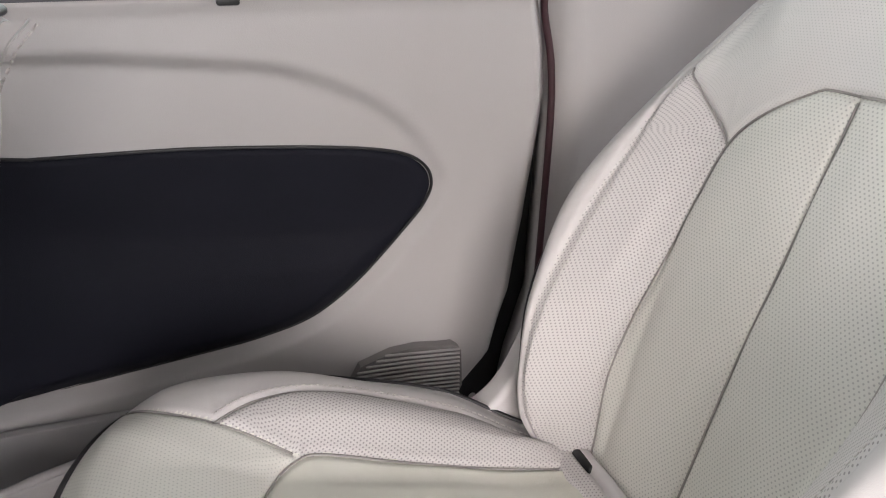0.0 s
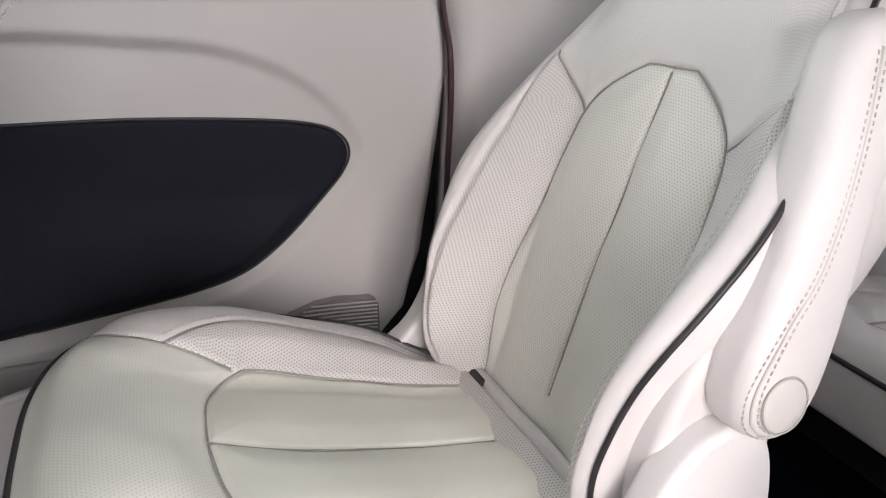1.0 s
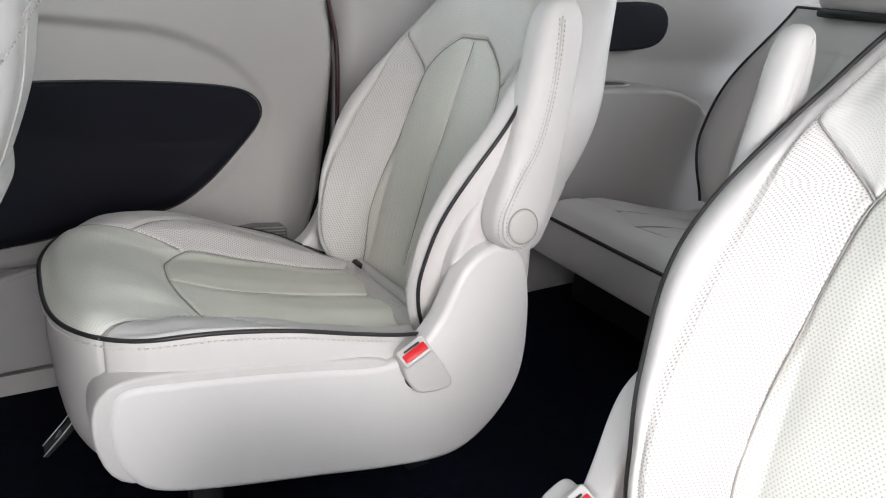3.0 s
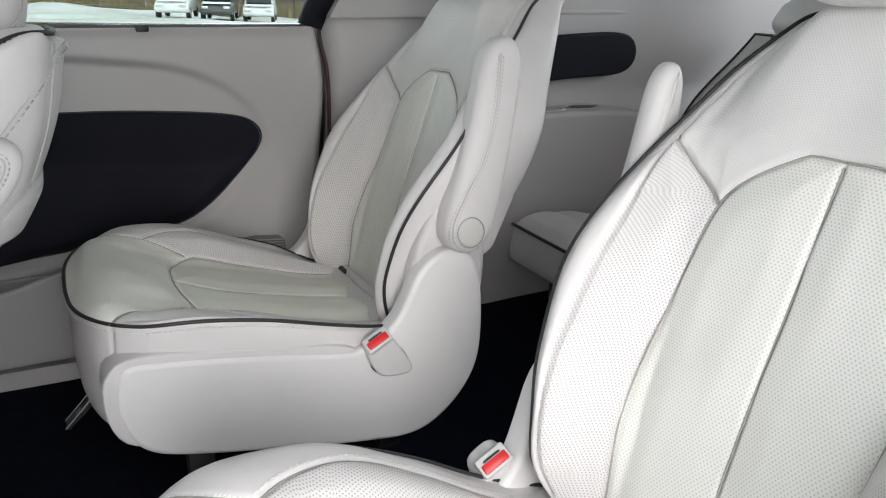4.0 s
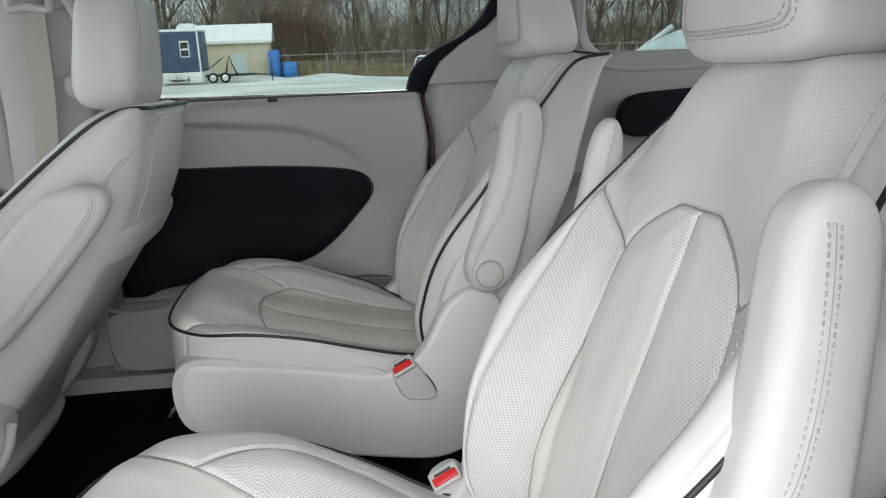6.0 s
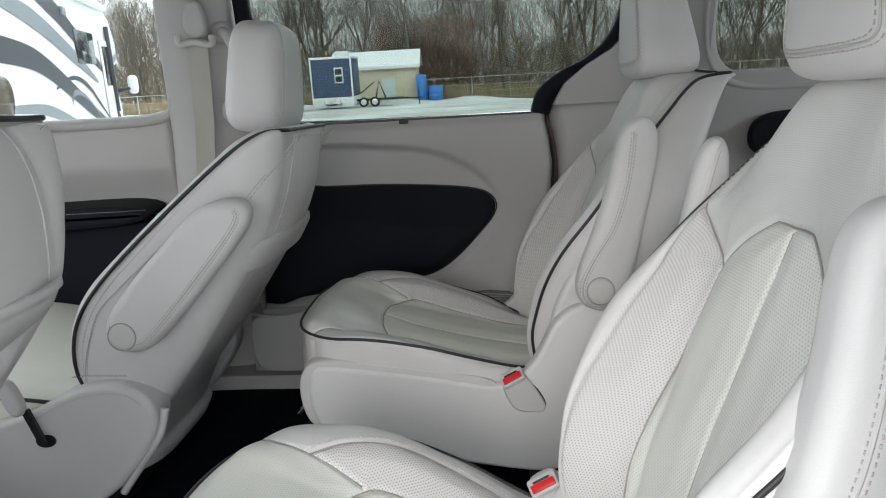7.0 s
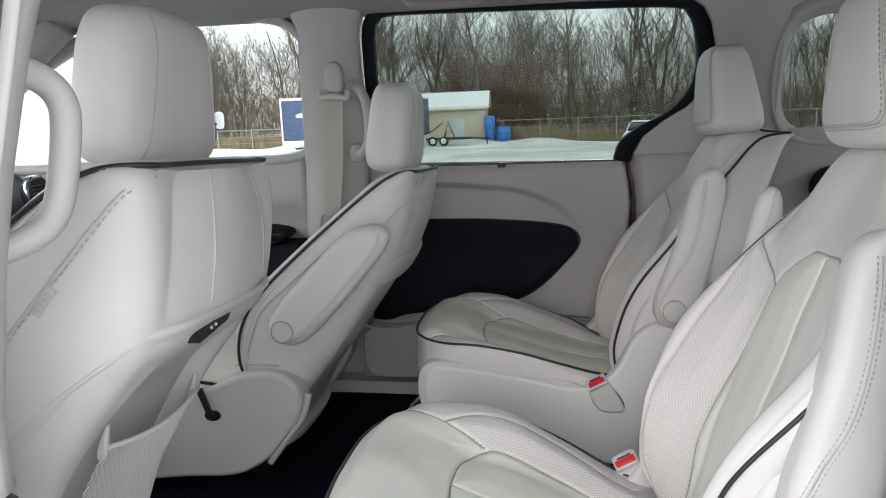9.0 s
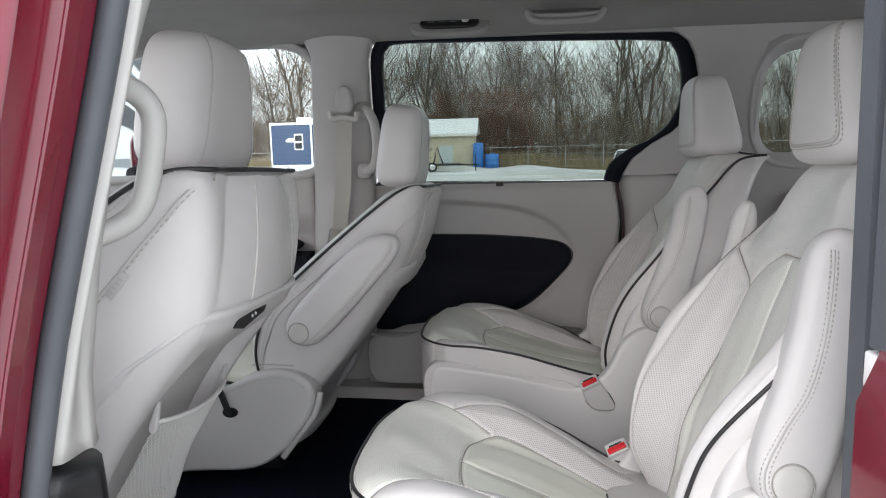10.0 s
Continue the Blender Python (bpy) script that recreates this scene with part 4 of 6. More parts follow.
WR = spline([(-1.70, .82), (-1.2, .822), (-.605, .822), (-.566, .835), (-.556, .90), (-.550, 1.13), (-.563, 1.18), (-.61, 1.205), (-.85, 1.212), (-1.12, 1.20), (-1.42, 1.08), (-1.62, .93)], 6, True)
WR = even_loop(WR, 1, 8)
T = np.roll(WR, -1, 0) - np.roll(WR, 1, 0)
T /= np.linalg.norm(T, axis=1)[:, None]
NO = np.stack((T[:, 1], -T[:, 0]), 1)
if (NO * (WR - WR.mean(0))).sum() < 0:
    NO = -NO
rows = [[lean(*p) for p in ((a[0], .815, a[1]), (a[0] + n_[0] * .006, .790, a[1] + n_[1] * .006), (a[0] + n_[0] * .014, .783, a[1] + n_[1] * .014), (a[0] + n_[0] * .028, .7845, a[1] + n_[1] * .028), (a[0] + n_[0] * .036, .84, a[1] + n_[1] * .036), (a[0], .84, a[1]))] for a, n_ in zip(WR, NO)]
rows.append(rows[0])
loft("window_frame", rows, M_TRIM, fdoor, cap=False)
for sy in (1, -1):
    tube("a_pillar", [(-1.95, sy * .80, .80), (-1.55, sy * .74, 1.05), (-1.25, sy * .66, 1.22)], .045, M_TRIM, fdoor, sides=12)

# pillar between the doors, with its belt
pil = thing("pillar_1", (-.5, .8, FLOOR), "cream plastic pillar trim between the doors", "pillar", kind="structure")
s, z = np.meshgrid(np.linspace(0, 1, 30), np.linspace(.08, 1.275, 70), indexing="ij")
x0, x1 = np.interp(z, [.08, .8, 1.17, 1.235], [-.63, -.590, -.562, -.585]), np.interp(z, [.08, .8, 1.16, 1.235], [-.43, -.398, -.392, -.37])
x = x0 + s * (x1 - x0)
y = .775 - .035 * np.sin(s * math.pi) ** .6 - .2 * np.maximum(0, z - .77) + .03 * smooth(.5, .2, z)
sheet("pillar_trim", x, y, z, .05, M_TRIM, pil)
bt = thing("seat_belt", (-.474, .73, .62), "grey front seat belt hanging on the pillar", "seat belt")
o = Vector((-.5, .73, .62))


def at_o(p, o):
    return tuple(np.array(p) - np.array(o))


strap = np.array([(-.535, .722, .60), (-.505, .700, .80), (-.487, .672, 1.0)])
V, F = [], []
for i in range(13):
    t = i / 12
    c = np.array([np.interp(t, [0, .5, 1], strap[:, k]) for k in range(3)])
    for dx, dy in ((-.024, 0), (.024, 0), (.024, .002), (-.024, .002)):
        V.append(at_o(c + np.array([dx, dy, 0]), o))
for i in range(12):
    for k in range(4):
        F.append((i * 4 + k, i * 4 + (k + 1) % 4, i * 4 + 4 + (k + 1) % 4, i * 4 + 4 + k))
part("webbing", V, F, M_BELT, bt, smooth=False)
gd = pillow("belt_guide", [at_o((a, 0, b), o)[::2] for a, b in ((-.505, 1.0), (-.512, 1.05), (-.500, 1.078), (-.480, 1.084), (-.462, 1.07), (-.458, 1.04), (-.462, 1.0))], -.075, -.045, .01, M_TRIM, bt, "cream belt guide", n=6)
tube("loop", [at_o(p, o) for p in spline([(-.525, .655, 1.005), (-.52, .650, .985), (-.487, .648, .988), (-.450, .650, .982), (-.445, .655, 1.0)], 8)], .009, M_CAP, gd)
slab("belt_anchor", [at_o((a, 0, b), o)[::2] for a, b in ((-.57, .60), (-.50, .60), (-.49, .64), (-.56, .645))], -.02, .0, glass_mat("clear_plastic", (.9, .9, .9)), bt, "clear plastic belt stop", bevel=.003)
hd = thing("grab_handle", (-.39, .72, .9), "cream grab handle on the pillar", "handle")
tube("grip", [at_o(p, (-.39, .72, .9)) for p in spline([(-.415, .715, 1.01), (-.385, .66, 1.0), (-.365, .645, .96), (-.362, .645, .88), (-.38, .66, .835), (-.42, .73, .825)], 8)], .014, M_TRIM, hd, sides=12)

# rear quarter of the far side
qt = thing("wall_far", (1.1, .8, FLOOR), "cream moulded quarter trim beside the rear seats", "wall trim", kind="structure")
s, z = np.meshgrid(np.linspace(0, 1, 120), np.linspace(.08, .85, 80), indexing="ij")
xl = np.interp(z, [.08, .25, .35, .6, .7, .79, .85], [.322, .352, .381, .388, .383, .370, .392])
x = xl + s * (2.05 - xl)
y = .80 - .03 * smooth(.62, .52, z) * smooth(.55, .8, x) - .035 * smooth(.55, .75, x) - .05 * smooth(.83, .85, z) * 0 - .06 * smooth(1.15, 1.55, x) + .03 * smooth(.03, 0, x - xl)
sheet("quarter_trim", x, y, z, .03, M_TRIM, qt)
CP_ = [(.378, .792), (.405, .842), (.46, .885), (.52, .92), (.565, .965), (.587, 1.02), (.587, 1.08), (.572, 1.14), (.55, 1.18), (.50, 1.215), (.60, 1.26), (.95, 1.26), (.95, 1.185), (.81, 1.185), (.77, 1.165), (.757, 1.12), (.755, .88), (.763, .845), (.79, .83), (.79, .792)]
slab("pillar_cover", CP_, .772, .83, M_TRIM, qt, bevel=.012, lean=lean, segs=4)
QW = spline([(.772, 1.10), (.772, .89), (.777, .852), (.812, .838), (1.1, .836), (1.35, .842), (1.45, .875), (1.5, .95), (1.47, 1.08), (1.42, 1.14), (1.3, 1.155), (.85, 1.15), (.797, 1.142)], 5, True)
QW = even_loop(QW, 1, 10)
T = np.roll(QW, -1, 0) - np.roll(QW, 1, 0)
T /= np.linalg.norm(T, axis=1)[:, None]
NO = np.stack((T[:, 1], -T[:, 0]), 1)
if (NO * (QW - QW.mean(0))).sum() < 0:
    NO = -NO
rows = [[lean(*p) for p in ((a[0], .802, a[1]), (a[0] + n_[0] * .006, .796, a[1] + n_[1] * .006), (a[0] + n_[0] * .020, .778, a[1] + n_[1] * .020), (a[0] + n_[0] * .030, .769, a[1] + n_[1] * .030), (a[0] + n_[0] * .036, .7685, a[1] + n_[1] * .036), (a[0] + n_[0] * .042, .776, a[1] + n_[1] * .042), (a[0] + n_[0] * .070, .777, a[1] + n_[1] * .070), (a[0] + n_[0] * .070, .82, a[1] + n_[1] * .070), (a[0], .82, a[1]))] for a, n_ in zip(QW, NO)]
rows.append(rows[0])
loft("window_frame", rows, M_TRIM, qt, cap=False)
slab("rear_pillar", [(1.46, .84), (2.1, .84), (2.1, 1.26), (1.40, 1.26), (1.44, 1.19), (1.52, 1.1), (1.545, .95), (1.49, .86)], .76, .83, M_TRIM, qt, bevel=.01, lean=lean)
slab("roof_rail", [(-1.75, 1.205), (-.3, 1.22), (.5, 1.205), (.56, 1.19), (1.42, 1.175), (2.1, 1.17), (2.1, 1.28), (-1.75, 1.28)], .775, .85, M_HEAD, qt, bevel=.01, lean=lean)
pillow("black_panel", [(.86, .735), (.93, .748), (1.15, .757), (1.215, .75), (1.232, .715), (1.225, .665), (1.18, .648), (1.0, .643), (.86, .64)], .728, .76, .008, M_NAVY, qt, "black panel on the quarter trim", n=5)
pillow("side_ledge", [(.62, .09), (.62, .50), (.66, .56), (.75, .578), (1.25, .565), (1.36, .55), (1.40, .40), (1.42, .09)], .655, .80, .014, M_TRIM, qt, n=4)
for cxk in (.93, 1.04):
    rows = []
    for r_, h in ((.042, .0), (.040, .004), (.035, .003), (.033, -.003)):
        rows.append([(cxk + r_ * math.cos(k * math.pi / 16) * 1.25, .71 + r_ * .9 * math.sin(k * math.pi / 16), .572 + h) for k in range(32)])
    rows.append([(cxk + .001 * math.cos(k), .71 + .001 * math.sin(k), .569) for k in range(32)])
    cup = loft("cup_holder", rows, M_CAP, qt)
    # disc in seal grey paints the cup's shade; the ledge has no hole
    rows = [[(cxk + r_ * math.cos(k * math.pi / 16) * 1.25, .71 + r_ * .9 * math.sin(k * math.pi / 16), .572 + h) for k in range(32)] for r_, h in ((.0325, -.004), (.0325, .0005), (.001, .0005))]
    loft("liner", rows, M_RUBBER, cup, "dark disc for the shade inside the cup")
win3 = thing("window_3", (1.1, .8, .85), "closed rear quarter window", "window", kind="structure")
slab("pane", [tuple(p) for p in QW], .800, .804, M_GLASS, win3, bevel=0, lean=lean).visible_shadow = False

# headliner
hx, hy = np.meshgrid(np.linspace(-1.75, 2.1, 80), np.linspace(-.76, .76, 60), indexing="ij")
hz = 1.262 - .055 * smooth(.5, .74, np.abs(hy)) - .10 * smooth(-1.2, -1.75, hx) - .03 * smooth(1.3, 2.1, hx)
V = np.stack((hx, hy, hz), -1).reshape(-1, 3)
V = list(V) + [(a, b, c + .03) for a, b, c in V]
n0 = 80 * 60
F = []
for i in range(79):
    for j in range(59):
        a = i * 60 + j
        F += [(a, a + 1, a + 61, a + 60), (n0 + a, n0 + a + 60, n0 + a + 61, n0 + a + 1)]
tagged(part("ceiling", V, F, M_HEAD), "grey woven headliner", "ceiling", kind="structure")
tagged(box("roof", (-1.8, -.80, 1.30), (2.15, .80, 1.34), M_RED, bevel=.015), "dark red painted van roof", "roof", kind="structure")

con = thing("ceiling_console", (-.13, .60, 1.235), "black climate control set in cream ceiling bezel", "control panel")
pillow("bezel", [(-.118, -.03), (-.11, .035), (.11, .035), (.118, -.03), (.105, -.04), (-.105, -.04)], -.008, .012, .004, M_HEAD, con, n=4)
dk = pillow("control_panel", [(-.088, -.02), (-.085, .018), (-.07, .022), (.07, .022), (.085, .018), (.088, -.02), (.075, -.025), (-.075, -.025)], -.017, -.006, .004, M_BLACK, con, "black control panel with dial", n=4)
disc("dial", (.045, -.018, 0), .011, .004, (0, -1, 0), M_CAP, dk, n=20)
for k in range(3):
    box("key", (-.06 + k * .03, -.0185, -.008), (-.04 + k * .03, -.0165, .006), M_RUBBER, dk, bevel=.001)
con.rotation_euler = (radians(-40), 0, 0)
rh = thing("grab_handle", (.185, .50, 1.245), "folded cream ceiling grab handle", "handle")
tube("grip", spline([(-.10, .0, .0), (-.085, -.012, -.022), (-.05, -.018, -.03), (.05, -.018, -.03), (.085, -.012, -.022), (.10, 0, 0)], 8), .011, M_HEAD, rh, sides=10)
pillow("housing", [(-.115, -.03), (-.11, .025), (.11, .025), (.115, -.03)], .0, .012, .005, M_HEAD, rh, n=4).rotation_euler = (radians(-70), 0, 0)
disc("coat_hook", (-.55, -.45, 1.258), .02, .004, (0, 0, -1), M_HEAD, tagged(thing("ceiling_hook", (0, 0, 0), "small round ceiling cover", "cover")), n=24)

# front and rear ends
dash = thing("dashboard", (-1.65, 0, .5), "dark grey dashboard with round air vent", "dashboard")
pillow("dash_top", [(-.25, -.35), (.10, -.35), (.16, -.10), (.19, .16), (.17, .27), (.08, .31), (-.25, .33)], -.80, .80, .03, M_RUBBER, dash, n=6)
disc("vent_ring", (.205, .735, .235), .055, .02, (1, 0, 0), M_CHROME, dash, n=32)
disc("vent", (.212, .735, .235), .047, .02, (1, 0, 0), M_BLACK, dash, n=32)
for k in range(5):
    box("vent_slat", (.212, .695, .208 + k * .012), (.22, .775, .212 + k * .012), M_RUBBER, dash, bevel=.001)
tagged(box("wall_front", (-2.2, -.86, .05), (-1.85, .86, .80), M_BLACK, bevel=.02), "black firewall below the windscreen", "wall", kind="structure")
tagged(slab("windscreen", [(-2.15, .80), (-2.142, .80), (-1.712, 1.22), (-1.72, 1.22)], -.78, .78, M_CLEAR, bevel=0), "sloping windscreen glass", "window", kind="structure").visible_shadow = False
tagged(box("wall_rear", (2.05, -.86, .05), (2.12, .86, .85), M_TRIM, bevel=.01), "cream tailgate trim", "wall", kind="structure")
tagged(slab("window_4", [(2.06, .85), (2.066, .85), (2.0, 1.22), (1.994, 1.22)], -.68, .68, M_GLASS, bevel=0), "tailgate window", "window", kind="structure").visible_shadow = False
for sx in (-.86, .68):
    tagged(box("pillar_rear", (1.98, sx, .84), (2.08, sx + .18, 1.25), M_TRIM, bevel=.01), "cream tailgate pillar", "pillar", kind="structure")

# near side: pillar, seal and red jamb at the open doorway
ZZ = [.08, .45, .544, .611, .669, .725, .804, .903, .997, 1.065, 1.15, 1.24]
XR = [-.415, -.415, -.418, -.424, -.422, -.412, -.398, -.374, -.345, -.319, -.285, -.25]
XS = [-.54, -.470, -.449, -.434, -.420, -.406, -.383, -.353, -.325, -.306, -.280, -.25]
bp_ = thing("pillar_2", (-.42, -.8, FLOOR), "cream pillar trim at the open sliding doorway", "pillar", kind="structure")
zi = np.linspace(.08, 1.24, 60)
rows, low = [], []
for zk in zi:
    xr, xs_ = np.interp(zk, ZZ, XR), np.interp(zk, ZZ, XS)
    ring = spline([(xs_, -.846), (xs_ + .010, -.838), (xr - .004, -.806), (xr, -.792), (xr - .02, -.76), (xr - .10, -.735), (xr - .20, -.745), (xr - .20, -.86), (xs_ - .02, -.86)], 3, True)
    rows.append([(a, b, zk) for a, b in ring])
cut = next(i for i, zk in enumerate(zi) if zk > .59)
loft("pillar_trim", rows[cut:], M_PILLAR, bp_)
loft("lower_cover", rows[:cut], M_BLACK, bp_, "black lower pillar cover")
sealp = [(np.interp(zk, ZZ, XS) - .009, -.856, zk) for zk in np.linspace(.05, 1.25, 40)]
tagged(tube("door_seal", sealp, .0135, M_RUBBER, sides=14), "dark grey rubber seal round the open doorway", "seal", kind="structure")
rows = []
for zk in np.linspace(0, 1.26, 40):
    xs_ = np.interp(zk, ZZ, XS) - .012
    rows.append([(xs_ - .004, -.868, zk), (xs_ - .006, -.895, zk), (xs_ + .004, -.900, zk), (xs_ + .004, -.925, zk), (xs_ - .012, -.93, zk), (xs_ - .016, -.965, zk), (xs_ - .004, -.972, zk), (xs_ - .03, -.99, zk), (xs_ - .12, -.995, zk), (xs_ - .12, -.87, zk)])
jamb = thing("door_jamb", (-.42, -.9, FLOOR), "dark red painted door jamb", "door frame", kind="structure")
jb = loft("jamb_panel", rows, M_RED, jamb)
bm = bmesh.new()
bm.from_mesh(jb.data)
bmesh.ops.bevel(bm, geom=[e_ for e_ in bm.edges if abs((e_.verts[0].co - e_.verts[1].co).normalized().z) > .9], offset=.0025, segments=2, affect="EDGES")
bmesh.ops.recalc_face_normals(bm, faces=bm.faces)
bm.to_mesh(jb.data)
bm.free()
jb.data.set_sharp_from_angle(angle=radians(40))
pl = slab("striker_plate", [(-.365, .992), (-.348, .986), (-.300, 1.13), (-.317, 1.136)], -.912, -.902, M_GUNMETAL, jamb, "dark metal striker plate", bevel=.002)
disc("bolt", (-.351, -.914, 1.010), .0085, .004, (.3, -1, 0), M_GUNMETAL, pl, n=24)
disc("bolt_socket", (-.3512, -.9165, 1.010), .0045, .003, (.3, -1, 0), M_BLACK, pl, n=6)
slab("slot", [(-.346, 1.032), (-.337, 1.029), (-.312, 1.105), (-.321, 1.108)], -.914, -.911, M_BLACK, pl, bevel=.001)
nh = thing("grab_handle", (-.38, -.79, .9), "cream grab handle beside the open doorway", "handle")
tube("grip", [at_o(p, (-.38, -.79, .9)) for p in spline([(-.385, -.800, 1.000), (-.372, -.765, .990), (-.361, -.742, .979), (-.352, -.735, .962), (-.3505, -.735, .938), (-.3605, -.735, .890), (-.372, -.736, .857), (-.388, -.742, .838), (-.410, -.762, .826), (-.438, -.800, .818)], 8)], .0138, M_PILLAR, nh, sides=16)
for h_, ends in ((hd, ((-.415, .712, 1.01), (-.415, .725, .825))), (nh, ((-.385, -.802, 1.000), (-.432, -.804, .818)))):
    for e_ in ends:
        cushion_ball("mount", at_o(e_, h_.location), (.024, .020, .026), (.7, .7), M_TRIM if h_ is hd else M_PILLAR, h_, nu=12, nv=20)
tagged(slab("sill_roof_near", [(-1.75, 1.19), (2.1, 1.17), (2.1, 1.29), (-1.75, 1.29)], -.85, -.74, M_HEAD, bevel=.01), "grey roof rail above the doorway", "roof rail", kind="structure")
tagged(box("door_front_near", (-1.75, -.90, .08), (-.62, -.84, .80), M_TRIM, bevel=.01), "cream front door trim beside the passenger seat", "door", kind="structure")

# slid-open door and the body behind it
sd_ = thing("door_3", (.8, -.93, .05), "opened sliding door with dark window frame and red panel", "door", kind="structure")
slab("door_skin", [(.330, .0), (1.3, .0), (1.3, .745), (.345, .745), (.328, .70)], -1.0, -.925, M_RED, sd_, bevel=.012)
slab("window_frame", [(.345, .742), (.372, .742), (.372, 1.2), (.345, 1.2)], -.985, -.905, M_RUBBER, sd_, bevel=.004)
slab("pane", [(.372, .76), (1.3, .76), (1.3, 1.18), (.372, 1.18)], -.96, -.955, mat("dark_glass", (.02, .025, .03), .1), sd_, bevel=0)
box("latch", (.343, -.925, .705), (.362, -.90, .738), M_WHITE, sd_, "white plastic latch", bevel=.003)
tagged(slab("door_seal", [(.358, .05), (.385, .05), (.375, 1.2), (.345, 1.2)], -.885, -.855, M_RUBBER, bevel=.006), "dark rubber seal at the rear of the doorway", "seal", kind="structure")
tagged(slab("wall_near", [(.40, .08), (2.05, .08), (2.05, .85), (.44, .85), (.42, .5)], -.86, -.80, M_TRIM, bevel=.012), "cream quarter trim behind the open doorway", "wall trim", kind="structure")
tagged(slab("pillar_4", [(.40, .85), (.75, .85), (.75, 1.26), (.40, 1.26)], -.86, -.79, M_TRIM, bevel=.012, lean=lean), "cream pillar trim behind the open doorway", "pillar", kind="structure")
tagged(slab("pillar_5", [(1.4, .85), (2.05, .85), (2.05, 1.26), (1.4, 1.26)], -.86, -.79, M_TRIM, bevel=.012, lean=lean), "cream rear pillar trim", "pillar", kind="structure")

for ob in [bin_] + list(bin_.children):
    ob.data.transform(Matrix.Translation((.018, -.022, 0)))
for t_ in (slide, win1, fdoor, win2, pil, qt, win3, bp_, jamb, sd_):
    for ob in t_.children:
        ob.location = ob.location - t_.location

# ---------------------------------------------------------------- front seats and rear bench


def sheet_pair(front_x, front_z, side_x, side_z, half, rear_x, rear_z, bulge_rear=.03):
    """The front and the rear of a backrest, from curves in x and z over its height."""
    k = np.linspace(0, 1, len(front_x))

    def front(u, v):
        a = np.abs(v)
        cx, cz, px, pz, w = (np.interp(u, k, q) for q in (front_x, front_z, side_x, side_z, half))
        bol = smooth(.42, .88, a)
        return cx + (px - cx) * bol + .014 * smooth(.86, 1, a) ** 2, v * w, cz + (pz - cz) * smooth(.3, 1, a)

    def rear(u, v):
        zr = np.interp(u, k, rear_z)
        under = smooth(.605, .535, zr + .14 * np.clip((np.abs(v) - .55) / .45, 0, 1) ** 1.8) * smooth(.97, .78, np.abs(v))
        w = np.interp(u, k, half) - .070
        return np.interp(u, k, rear_x) + bulge_rear * np.cos(v * math.pi / 2) - .075 * under, v * w, zr

    def plane(u, v):
        return v * np.interp(u, k, half), np.interp(u, k, front_z)

    return front, rear, plane


